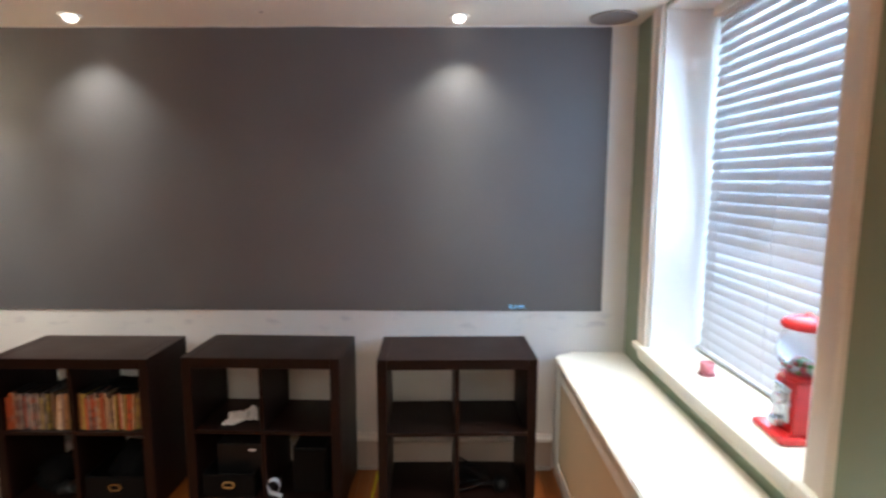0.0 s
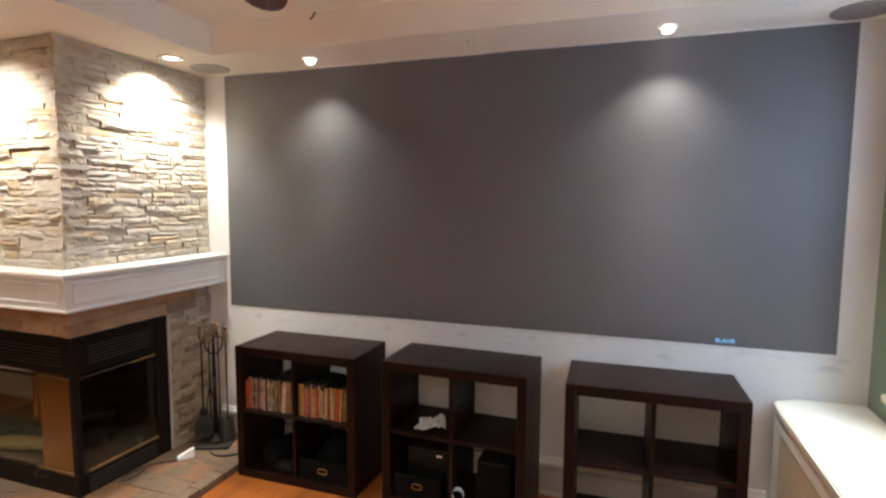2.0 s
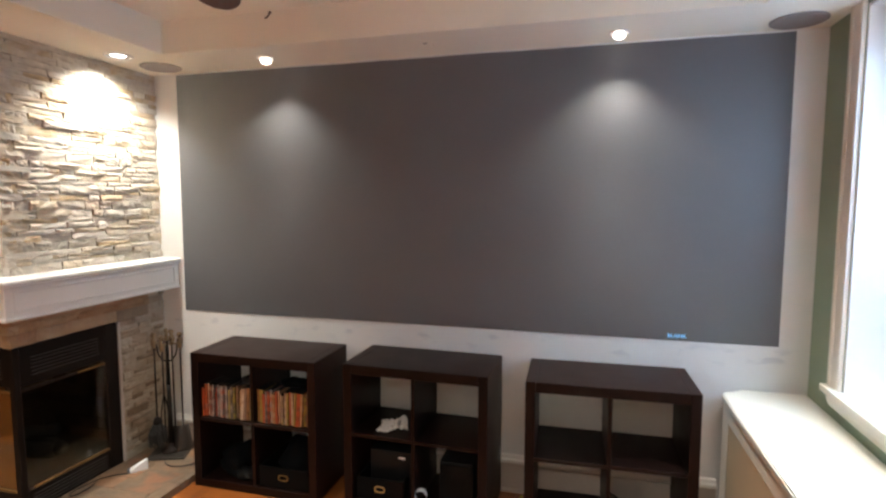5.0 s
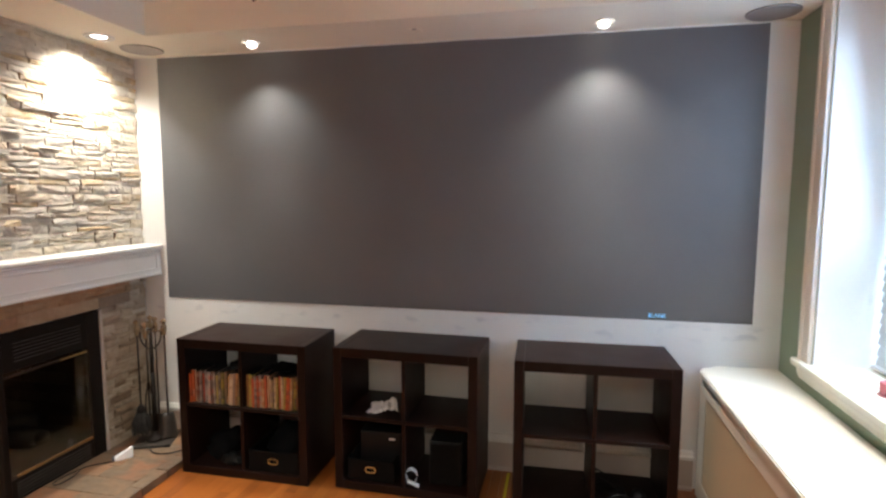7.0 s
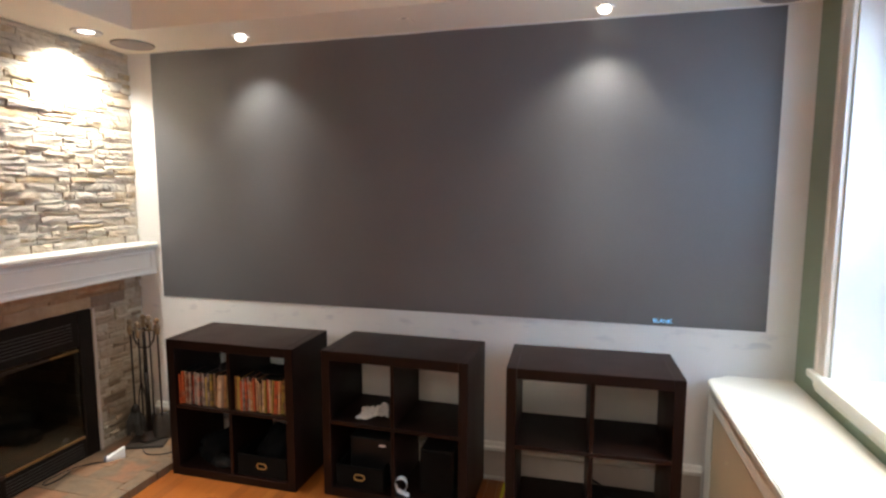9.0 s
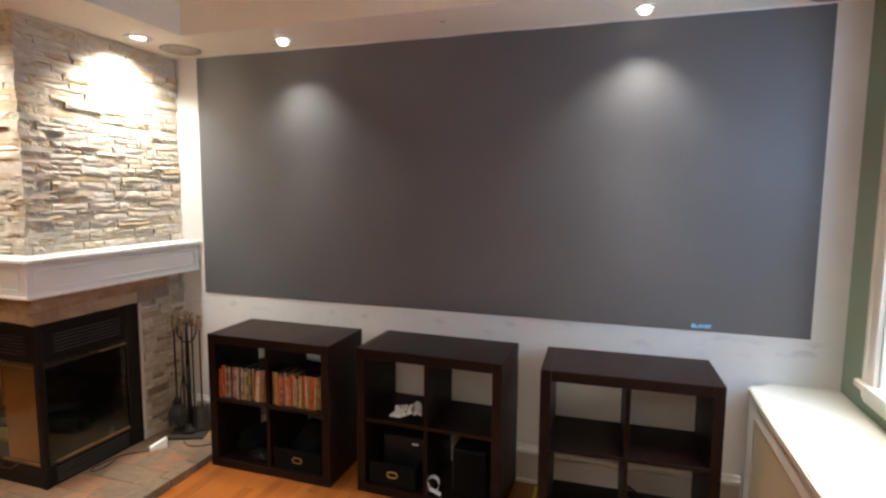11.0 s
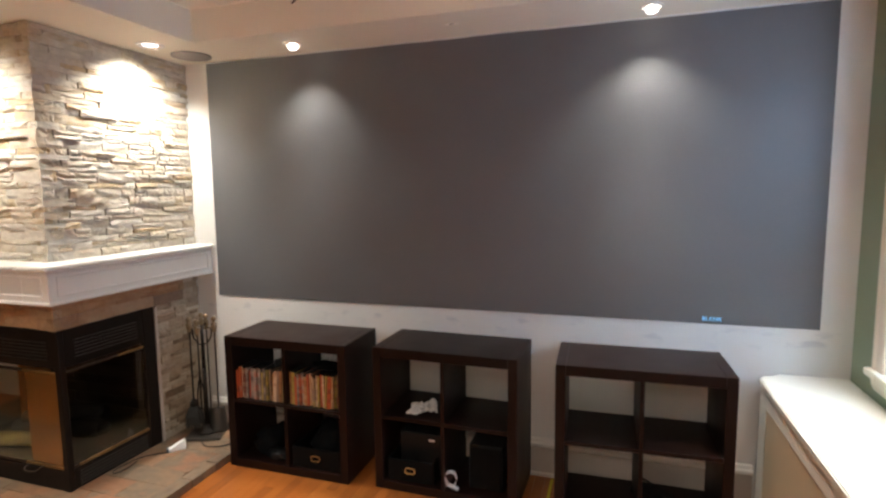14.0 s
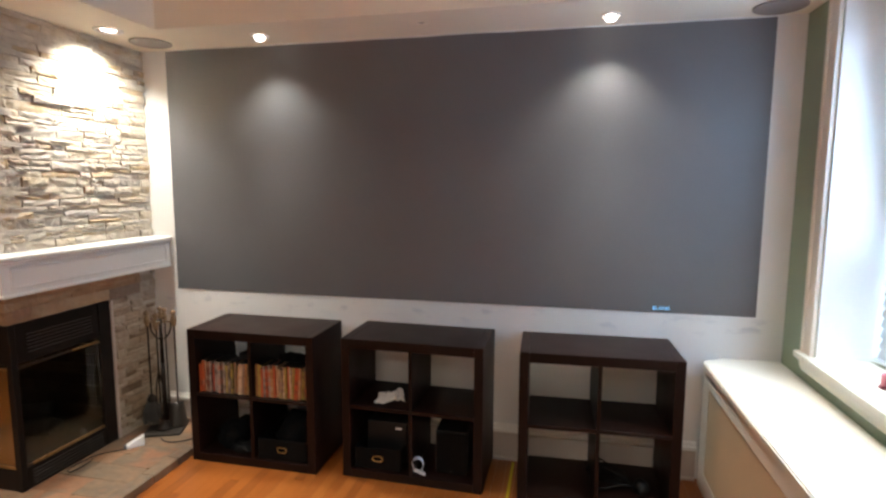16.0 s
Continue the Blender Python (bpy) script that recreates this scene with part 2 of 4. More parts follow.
# ledger stone with brown pieces, weaker light below the mantel put into the colour
SHADED_LOWER = ramp_mat("shaded_split_stone", [(0.0, (0.37, 0.30, 0.22)), (0.25, (0.49, 0.425, 0.34)), (0.5, (0.33, 0.25, 0.175)), (0.75, (0.46, 0.39, 0.30)), (1.0, (0.21, 0.15, 0.10))], 0.82, fine=34, bump=0.3, scale=8, mottle=0.5)
BAND = ramp_mat("brown_split_stone", [(0.0, (0.25, 0.145, 0.075)), (0.25, (0.42, 0.275, 0.155)), (0.45, (0.31, 0.175, 0.088)), (0.65, (0.44, 0.33, 0.21)), (0.82, (0.39, 0.20, 0.095)), (1.0, (0.24, 0.175, 0.125))], 0.75, fine=45, bump=0.25, scale=10, mottle=0.4)
# back bricks, darkened in colour so the firebox stays dim
DIM_BRICK = ramp_mat("dimmed_firebrick", [(0.0, (0.055, 0.038, 0.024)), (1.0, (0.10, 0.068, 0.042))], 0.9, fine=60, bump=0.4)
SLATE = ramp_mat("hearth_slate", [(0.0, (0.125, 0.082, 0.052)), (0.22, (0.185, 0.105, 0.058)), (0.42, (0.245, 0.112, 0.056)), (0.6, (0.145, 0.102, 0.068)), (0.8, (0.20, 0.125, 0.074)), (1.0, (0.25, 0.125, 0.064))],
                 0.55, fine=26, bump=0.35, scale=7, mottle=1.1)
OAK = ramp_mat("orange_oak", [(0.0, (0.22, 0.062, 0.012)), (0.35, (0.33, 0.100, 0.019)), (0.7, (0.28, 0.080, 0.015)), (1.0, (0.38, 0.125, 0.026))], 0.28, fine=28, bump=0.06, scale=5, mottle=0.5, stretch=(14, 1, 1))
OAK_FIELD = ramp_mat("orange_oak_field", [(0.0, (0.22, 0.062, 0.012)), (0.35, (0.33, 0.100, 0.019)), (0.7, (0.28, 0.080, 0.015)), (1.0, (0.38, 0.125, 0.026))], 0.28, fine=28, bump=0.06, scale=5, mottle=0.5,
                     stretch=(14, 1, 1), island=True)
# orange of the side column, also meant for that reflection
REFLECT_BRICK = ramp_mat("firebrick", [(0.0, (0.50, 0.19, 0.06)), (0.5, (0.62, 0.26, 0.09)), (1.0, (0.55, 0.22, 0.08))], 0.85, fine=60, bump=0.4)
SPINES = ramp_mat("disc_case_sleeve", [(0.0, (0.30, 0.030, 0.012)), (0.13, (0.40, 0.075, 0.022)), (0.22, (0.030, 0.016, 0.014)), (0.32, (0.36, 0.17, 0.06)), (0.44, (0.52, 0.40, 0.29)), (0.54, (0.13, 0.035, 0.020)), (0.64, (0.44, 0.095, 0.024)),
                                       (0.74, (0.311, 0.259, 0.230)), (0.82, (0.044, 0.036, 0.043)), (0.90, (0.311, 0.238, 0.043)), (1.0, (0.222, 0.144, 0.115))], 0.35, fine=70, bump=0.0, scale=26, mottle=0.28, stretch=(0.4, 0.4, 1))
GLASS = glass_mat("clear_glass")
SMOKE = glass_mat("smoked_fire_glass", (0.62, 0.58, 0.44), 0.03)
# the same door glass with a deeper tint, to dim the firebox behind it
DIMMED_GLASS = glass_mat("dimmed_fire_glass", (0.40, 0.37, 0.31), 0.03)
LAMP_GLOW = glow("lamp_face", (1.0, 0.90, 0.78), 9.0)
BLUE_MARK = glow("pale_blue_projected_mark", (0.18, 0.50, 0.80), 0.55)


# ---- building helpers ----
def box(bm, x0, x1, y0, y1, z0, z1, bevel=0.0, seg=2):
    m = Matrix.Translation(((x0 + x1) / 2, (y0 + y1) / 2, (z0 + z1) / 2)) @ Matrix.Diagonal((x1 - x0, y1 - y0, z1 - z0, 1))
    vs = bmesh.ops.create_cube(bm, size=1, matrix=m)["verts"]
    if bevel:
        es = list({e for v in vs for e in v.link_edges})
        bmesh.ops.bevel(bm, geom=es, offset=bevel, segments=seg, affect='EDGES', profile=0.5)
    return bm


def bx(*a, **k):
    return box(bmesh.new(), *a, **k)


def cyl(bm, r0, r1, z0, z1, x=0, y=0, seg=24, rot=None):
    m = Matrix.Translation((x, y, 0)) @ (rot or Matrix()) @ Matrix.Translation((0, 0, (z0 + z1) / 2))
    bmesh.ops.create_cone(bm, cap_ends=True, segments=seg, radius1=r0, radius2=r1, depth=z1 - z0, matrix=m)
    return bm


def lathe(profile, seg=32):
    """A turned solid from (radius, height) pairs."""
    bm = bmesh.new()
    rings = []
    for r, z in profile:
        rings.append([bm.verts.new((max(r, 1e-4) * math.cos(2 * math.pi * i / seg), max(r, 1e-4) * math.sin(2 * math.pi * i / seg), z)) for i in range(seg)])
    for a, b in zip(rings, rings[1:]):
        for i in range(seg):
            bm.faces.new((a[i], a[(i + 1) % seg], b[(i + 1) % seg], b[i]))
    bm.faces.new(rings[0][::-1])
    bm.faces.new(rings[-1])
    return bm


def tube(points, r, seg=8):
    """A bent rod or cable along points."""
    bm = bmesh.new()
    pts = [Vector(p) for p in points]
    rings = []
    for i, p in enumerate(pts):
        d = (pts[min(i + 1, len(pts) - 1)] - pts[max(i - 1, 0)]).normalized()
        side = d.cross(Vector((0, 0, 1)))
        side = side.normalized() if side.length > 0.05 else Vector((1, 0, 0))
        up = side.cross(d).normalized()
        rings.append([bm.verts.new(p + r * (math.cos(2 * math.pi * k / seg) * side + math.sin(2 * math.pi * k / seg) * up)) for k in range(seg)])
    for a, b in zip(rings, rings[1:]):
        for k in range(seg):
            bm.faces.new((a[k], a[(k + 1) % seg], b[(k + 1) % seg], b[k]))
    bm.faces.new(rings[0][::-1])
    bm.faces.new(rings[-1])
    bmesh.ops.recalc_face_normals(bm, faces=bm.faces)
    return bm


def smooth_path(pts, n=8):
    """Points along a Catmull-Rom curve through pts."""
    p = [Vector(q) for q in pts]
    p = [p[0]] + p + [p[-1]]
    out = []
    for i in range(1, len(p) - 2):
        for k in range(n):
            t = k / n
            a, b, c, d = p[i - 1:i + 3]
            out.append(0.5 * (2 * b + (c - a) * t + (2 * a - 5 * b + 4 * c - d) * t * t + (3 * b - a - 3 * c + d) * t ** 3))
    return out + [p[-2]]


def lump(rx, ry, rz, rough=0.25, freq=6.0, seed=0, sub=3):
    """A soft uneven heap with a flat underside at z = 0."""
    bm = bmesh.new()
    bmesh.ops.create_icosphere(bm, subdivisions=sub, radius=1)
    for v in bm.verts:
        k = 1 + rough * noise.noise(v.co * freq * 0.35 + Vector((seed * 3.1, seed, 0)))
        v.co = Vector((v.co.x * rx * k, v.co.y * ry * k, max(0.0, (v.co.z * k + 0.6) * rz / 1.6)))
    return bm


def extrude_profile(prof, a, b, axis):
    """A moulding: the closed outline prof of (depth, height) drawn from a to b along x or y."""
    bm = bmesh.new()
    ends = []
    for s in (a, b):
        ends.append([bm.verts.new((s, d, h) if axis == "x" else (d, s, h)) for d, h in prof])
    n = len(prof)
    for i in range(n):
        bm.faces.new((ends[0][i], ends[0][(i + 1) % n], ends[1][(i + 1) % n], ends[1][i]))
    bm.faces.new(ends[0][::-1])
    bm.faces.new(ends[1])
    bmesh.ops.recalc_face_normals(bm, faces=bm.faces)
    return bm


def link_mesh(name, bm, material, smooth=False):
    me = bpy.data.meshes.new(name)
    bm.to_mesh(me)
    bm.free()
    me.materials.append(material)
    if smooth:
        for p in me.polygons:
            p.use_smooth = True
    return new(name, me)


def part(name, bm, material, parent, label="", smooth=False):
    ob = link_mesh(name, bm, material, smooth)
    ob.parent = parent
    return tagged(ob, label)


def thing(name, place, label, category, group="", turn=0.0):
    ob = new(name)
    ob.empty_display_size = 0.1
    ob.matrix_basis = pose(*place, 0, 0, turn)
    return tagged(ob, label, category, group)


def solid(name, bm, material, label, category, place=(0, 0, 0), turn=0.0, kind="", group="", smooth=False):
    ob = link_mesh(name, bm, material, smooth)
    ob.matrix_basis = pose(*place, 0, 0, turn)
    return tagged(ob, label, category, group, kind)


def structure(name, bm, material, label, category):
    return solid(name, bm, material, label, category, kind="structure")


# ---- the shell of the room ----
RX0, RY0 = -3.2, -5.2
structure("wall_north", bx(RX0, WALL_E + 0.4, 0, 0.15, 0, 2.8), WHITE_WALL, "white painted plaster wall with grey patching marks", "wall")
structure("wall_south", bx(RX0, WALL_E + 0.4, RY0 - 0.15, RY0, 0, 2.8), WHITE_WALL, "plain white painted wall closing the room", "wall")
structure("wall_west", bx(RX0 - 0.15, RX0, RY0, 0, 0, 2.8), GREEN, "plain sage green painted wall", "wall")

# window opening in the green wall
WY0, WY1, WZ0, WZ1, OUT = -1.55, -0.352, 0.812, 2.455, WALL_E + 0.36
bm = bmesh.new()
box(bm, WALL_E, OUT, RY0, WY0, 0, 2.8)
box(bm, WALL_E, OUT, WY1, 0, 0, 2.8)
box(bm, WALL_E, OUT, WY0, WY1, 0, WZ0)
box(bm, WALL_E, OUT, WY0, WY1, WZ1, 2.8)
structure("wall_east", bm, GREEN, "sage green painted wall with a deep window opening", "wall")

# tray ceiling
TX0, TX1, TY0, TY1 = 0.275, 3.26, -3.35, -0.415
bm = bmesh.new()
box(bm, RX0, WALL_E, TY1, 0, SOFFIT, 2.8)
box(bm, RX0, TX0, RY0, TY1, SOFFIT, 2.8)
box(bm, TX1, WALL_E, RY0, TY1, SOFFIT, 2.8)
box(bm, TX0, TX1, RY0, TY0, SOFFIT, 2.8)
box(bm, TX0, TX1, TY0, TY1, TRAY, 2.8)
structure("ceiling", bm, CEILING, "cream painted tray ceiling with a dropped soffit", "ceiling")

# floor slab under the boards
floor = structure("floor", bx(RX0, WALL_E, RY0, 0, -0.15, -0.012), GAP, "orange oak strip floor with fine dark joints", "floor")

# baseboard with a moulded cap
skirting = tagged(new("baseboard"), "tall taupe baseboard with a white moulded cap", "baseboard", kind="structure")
part("board", extrude_profile([(-0.002, 0.0), (-0.018, 0.0), (-0.018, 0.168), (-0.002, 0.168)], -0.10, 3.25, "x"), SKIRT, skirting, "dull taupe board, darker than the cap")
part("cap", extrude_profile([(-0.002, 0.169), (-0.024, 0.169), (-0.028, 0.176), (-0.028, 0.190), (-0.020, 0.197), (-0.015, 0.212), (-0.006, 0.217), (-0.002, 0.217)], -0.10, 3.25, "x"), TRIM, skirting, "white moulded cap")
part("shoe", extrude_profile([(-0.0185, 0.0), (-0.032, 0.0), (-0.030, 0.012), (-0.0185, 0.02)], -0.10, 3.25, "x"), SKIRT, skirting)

# painted screen on the wall
bm = bmesh.new()
N = 60
top, bot = [], []
for i in range(N + 1):
    x = 0.0 + 3.507 * i / N
    top.append(bm.verts.new((x, -0.003, 2.462 + 0.004 * noise.noise(Vector((x * 2.3, 5, 0))) + 0.002 * noise.noise(Vector((x * 13, 1, 0))))))
    bot.append(bm.verts.new((x, -0.003, 0.937)))
for i in range(N):
    bm.faces.new((bot[i], bot[i + 1], top[i + 1], top[i]))
ext = bmesh.ops.extrude_face_region(bm, geom=bm.faces[:])
for v in ext["geom"]:
    if isinstance(v, bmesh.types.BMVert):
        v.co.y = 0.001
bmesh.ops.recalc_face_normals(bm, faces=bm.faces)
solid("projection_screen", bm, SCREEN, "wide dark grey painted projection screen on the white wall", "screen")

# word thrown on the screen
txt = bpy.data.curves.new("screen_word", 'FONT')
txt.body, txt.size, txt.align_x, txt.extrude = "BLANK", 0.0285, 'CENTER', 0.0004
txt.space_character, txt.offset = 1.02, 0.0006
txt.materials.append(BLUE_MARK)
curve_ob = bpy.data.objects.new("word_curve", txt)
word = new("screen_word", bpy.data.meshes.new_from_object(curve_ob))
bpy.data.objects.remove(curve_ob)
word.matrix_basis = pose(3.035, -0.0036, 0.953, 90, 0, 0)
tagged(word, "small pale blue word BLANK shown on the screen", "sign")

# ---- window ----
win = tagged(new("window_1"), "deep white window with cream casing and sill", "window", kind="structure")
win.matrix_basis = pose(WALL_E, 0, 0)
CPROF = [(0.0, 0.0), (-0.016, 0.0), (-0.020, 0.012), (-0.020, 0.06), (-0.025, 0.066), (-0.025, 0.086), (-0.016, 0.092), (0.0, 0.092)]


def upright_casing(y_in, sign):
    bm = bmesh.new()
    ends = [[bm.verts.new((d, y_in + sign * h, z)) for d, h in CPROF] for z in (0.845, 2.468)]
    k = len(CPROF)
    for i in range(k):
        bm.faces.new((ends[0][i], ends[0][(i + 1) % k], ends[1][(i + 1) % k], ends[1][i]))
    bm.faces.new(ends[0])
    bm.faces.new(ends[1])
    bmesh.ops.recalc_face_normals(bm, faces=bm.faces)
    return bm


part("casing", upright_casing(WY1, 1), CASING, win, "cream moulded casing")
part("casing", upright_casing(WY0, -1), CASING, win, "cream moulded casing")
part("jamb", bx(0.002, 0.355, WY1 - 0.014, WY1 - 0.001, WZ0 + 0.03, WZ1), TRIM, win, "white window reveal")
part("jamb", bx(0.002, 0.355, WY0 + 0.001, WY0 + 0.014, WZ0 + 0.03, WZ1), TRIM, win, "white window reveal")
part("head", bx(0.002, 0.355, WY0 + 0.014, WY1 - 0.014, WZ1 - 0.014, WZ1 - 0.001), TRIM, win)
part("window_sill", bx(-0.045, 0.355, WY0 + 0.001, WY1 - 0.001, 0.812, 0.844, 0.006, 3), SILL, win, "wide cream sill board")
part("sill_horn", bx(-0.045, -0.001, WY1, WY1 + 0.112, 0.812, 0.844, 0.006, 3), SILL, win)
part("sill_horn", bx(-0.045, -0.001, WY0 - 0.115, WY0, 0.812, 0.844, 0.006, 3), SILL, win)
part("apron", extrude_profile([(-0.001, 0.752), (-0.012, 0.752), (-0.022, 0.78), (-0.024, 0.811), (-0.001, 0.811)], WY0 - 0.09, WY1 + 0.09, "y"), SILL, win, "moulding under the sill")
for y0, y1, z0, z1 in ((WY0 + 0.014, WY1 - 0.014, 0.845, 0.89), (WY0 + 0.014, WY1 - 0.014, 2.39, 2.44), (WY0 + 0.014, WY0 + 0.06, 0.89, 2.39), (WY1 - 0.06, WY1 - 0.014, 0.89, 2.39), (WY0 + 0.06, WY1 - 0.06, 1.62, 1.66)):
    part("sash_rail", bx(0.30, 0.345, y0, y1, z0, z1, 0.004, 2), TRIM, win)
pane = part("pane", bx(0.320, 0.324, WY0 + 0.06, WY1 - 0.06, 0.89, 2.39), GLASS, win, "clear window glass")
pane.visible_shadow = False

# distance outside the window: pale sky over a brown house front
bd = bpy.data.materials.new("outside_glow")
bd.use_nodes = True
nn, ll = bd.node_tree.nodes, bd.node_tree.links
pb = nn["Principled BSDF"]
tc = nn.new("ShaderNodeTexCoord")
sp = nn.new("ShaderNodeSeparateXYZ")
ll.new(tc.outputs["Object"], sp.inputs[0])
rp = nn.new("ShaderNodeValToRGB")
mr = nn.new("ShaderNodeMapRange")
mr.inputs["From Min"].default_value, mr.inputs["From Max"].default_value = 0.0, 4.0
ll.new(sp.outputs["Z"], mr.inputs[0])
ll.new(mr.outputs[0], rp.inputs[0])
rp.color_ramp.elements[0].position, rp.color_ramp.elements[0].color = 0.36, (0.017, 0.0135, 0.0125, 1)
rp.color_ramp.elements[1].position, rp.color_ramp.elements[1].color = 0.52, (0.47, 0.73, 1.0, 1)
ll.new(rp.outputs[0], pb.inputs["Emission Color"])
pb.inputs["Base Color"].default_value = (0.1, 0.1, 0.1, 1)
pb.inputs["Emission Strength"].default_value = 34.0
structure("backdrop", bx(5.6, 5.62, -6.0, 3.5, -1.0, 8.0), bd, "pale sky and brown house fronts outside", "backdrop")

# slatted blind
blind = thing("window_blind", (WALL_E + 0.245, 0, 0), "white horizontal slatted window blind, lowered and half open", "blind")
BY0, BY1 = WY0 + 0.07, WY1 - 0.036
slat_me = bpy.data.meshes.new("slat")
bm = bmesh.new()
prof = [(-0.0255 + 0.051 * i / 6, 0.004 * (1 - ((i - 3) / 3) ** 2)) for i in range(7)]
rows_ = [[bm.verts.new((px_, y, pz)) for px_, pz in prof] for y in (BY0, BY1)]
for i in range(6):
    bm.faces.new((rows_[0][i], rows_[0][i + 1], rows_[1][i + 1], rows_[1][i]))
g = bmesh.ops.extrude_face_region(bm, geom=bm.faces[:])
for v in g["geom"]:
    if isinstance(v, bmesh.types.BMVert):
        v.co.z -= 0.0025
bmesh.ops.recalc_face_normals(bm, faces=bm.faces)
bm.to_mesh(slat_me)
bm.free()
slat_me.materials.append(SLAT)
PITCH, NSLAT = 0.047, 33
for i in range(NSLAT):
    s = new("slat", slat_me)
    s.parent = blind
    s.matrix_basis = pose(0.004 * noise.noise(Vector((i, 0, 0))), 0, 0.892 + PITCH * i, 0, -73 + 2.5 * noise.noise(Vector((i * 0.7, 3, 0))), 0)
part("bottom_rail", bx(-0.026, 0.026, BY0, BY1, 0.855, 0.870, 0.005, 2), SLAT, blind)
# thin dark bar in place of the shadow line below the bottom rail
part("shadow_strip", bx(0.0, 0.02, BY0, BY1 + 0.03, 0.8445, 0.852), GREY_PLASTIC, blind, "dark strip standing in for the shadow under the blind")
part("head_rail", bx(-0.045, 0.03, BY0, BY1, 2.40, 2.452, 0.004, 2), CASING, blind, "shaded valance of the blind")
for y in (BY0 + 0.12, (BY0 + BY1) / 2, BY1 - 0.12):
    part("ladder_cord", tube([(-0.027, y, 0.868), (-0.027, y, 2.40)], 0.0012, 5), SLAT, blind)

# ---- radiator cover under the window ----
BX, BZ, BYE = 3.240, 0.706, -2.7
cover = thing("radiator_cover", (0, 0, 0), "long cream radiator cover bench with tan front panels", "radiator cover")
bm = bmesh.new()
pts = [(WALL_E - 0.002, -0.003), (WALL_E - 0.002, BYE)] + [(BX, BYE)]
R = 0.055
for i in range(9):
    a = math.pi - i * math.pi / 2 / 8
    pts.append((BX + R + R * math.cos(a), -0.05 - R + R * math.sin(a)))
pts.append((BX + R + 0.05, -0.003))
lo = [bm.verts.new((x, y, BZ - 0.028)) for x, y in pts]
hi = [bm.verts.new((x, y, BZ)) for x, y in pts]
for i in range(len(pts)):
    j = (i + 1) % len(pts)
    bm.faces.new((lo[i], lo[j], hi[j], hi[i]))
bm.faces.new(lo[::-1])
bm.faces.new(hi)
bmesh.ops.recalc_face_normals(bm, faces=bm.faces)
bmesh.ops.bevel(bm, geom=[e for e in bm.edges if abs(e.verts[0].co.z - BZ) < 1e-5 and abs(e.verts[1].co.z - BZ) < 1e-5], offset=0.006, segments=2, affect='EDGES')
part("cover_top", bm, COVER, cover, "smooth cream painted top")
FX = BX + 0.018
part("top_rail", bx(FX - 0.003, FX + 0.02, BYE, -0.06, 0.58, BZ - 0.029, 0.003, 1), COVER, cover)
part("bottom_rail", bx(FX, FX + 0.02, BYE, -0.05, 0.0, 0.11, 0.002, 1), COVER, cover)
for y in (-0.05, -1.36, -2.62):
    part("stile", bx(FX, FX + 0.02, y - 0.11, y, 0.111, 0.579, 0.002, 1), COVER, cover)
for y0, y1 in ((-1.358, -0.162), (-2.618, -1.472)):
    part("front_panel", bx(FX + 0.003, FX + 0.017, y0, y1, 0.112, 0.578), PANEL, cover, "tan front panel")
part("end_panel", bx(FX + 0.021, WALL_E - 0.002, -0.07, -0.052, 0.0, BZ - 0.029), COVER, cover)

# ---- fireplace ----
FXR, FYF, FXL = -0.175, -1.0, -1.15     # right face, front face, left face
HZ = 0.045
core = bmesh.new()
box(core, FXL, FXR - 0.02, FYF + 0.02, -0.002, 1.10, SOFFIT - 0.001)
box(core, FXL, FXR - 0.02, FYF + 0.02, -0.002, 0.93, 1.10)
box(core, FXL, FXR - 0.02, -0.36, -0.002, 0, 0.93)
structure("chimney_breast", core, STONE_BACK, "chimney breast behind split ledger stone", "chimney")

mantel = thing("mantel_shelf", (0, 0, 0), "white painted wrap-around mantel shelf with panelled frieze", "mantel")
MX, MY = -0.045, -1.11


def wrap(d, z0, z1, back=0.0, bevel=0.002):
    """A band round the right and front faces of the mantel, d proud of them."""
    bm = bmesh.new()
    box(bm, FXR - 0.05, MX + d, MY - d, -0.003, z0, z1, bevel, 1)
    box(bm, FXL - 0.1, FXR - 0.05, MY - d, FYF + 0.01, z0, z1, bevel, 1)
    return bm


part("frieze", wrap(0, 1.095, 1.25), TRIM, mantel)
part("shelf_board", wrap(0.028, 1.262, 1.288, bevel=0.006), TRIM, mantel)
part("bed_moulding", wrap(0.014, 1.248, 1.262, bevel=0.004), TRIM, mantel)
part("base_bead", wrap(0.008, 1.088, 1.105, bevel=0.004), TRIM, mantel)
for x0, x1, y0, y1, z0, z1 in ((MX, MX + 0.007, MY + 0.05, -0.05, 1.222, 1.232), (MX, MX + 0.007, MY + 0.05, -0.05, 1.128, 1.138), (MX, MX + 0.007, MY + 0.04, MY + 0.05, 1.128, 1.232), (MX, MX + 0.007, -0.05, -0.04, 1.128, 1.232),
                               (FXL, MX - 0.05, MY - 0.007, MY, 1.222, 1.232), (FXL, MX - 0.05, MY - 0.007, MY, 1.128, 1.138), (MX - 0.05, MX - 0.04, MY - 0.007, MY, 1.128, 1.232)):
    part("panel_moulding", bx(x0, x1, y0, y1, z0, z1, 0.002, 1), TRIM, mantel)

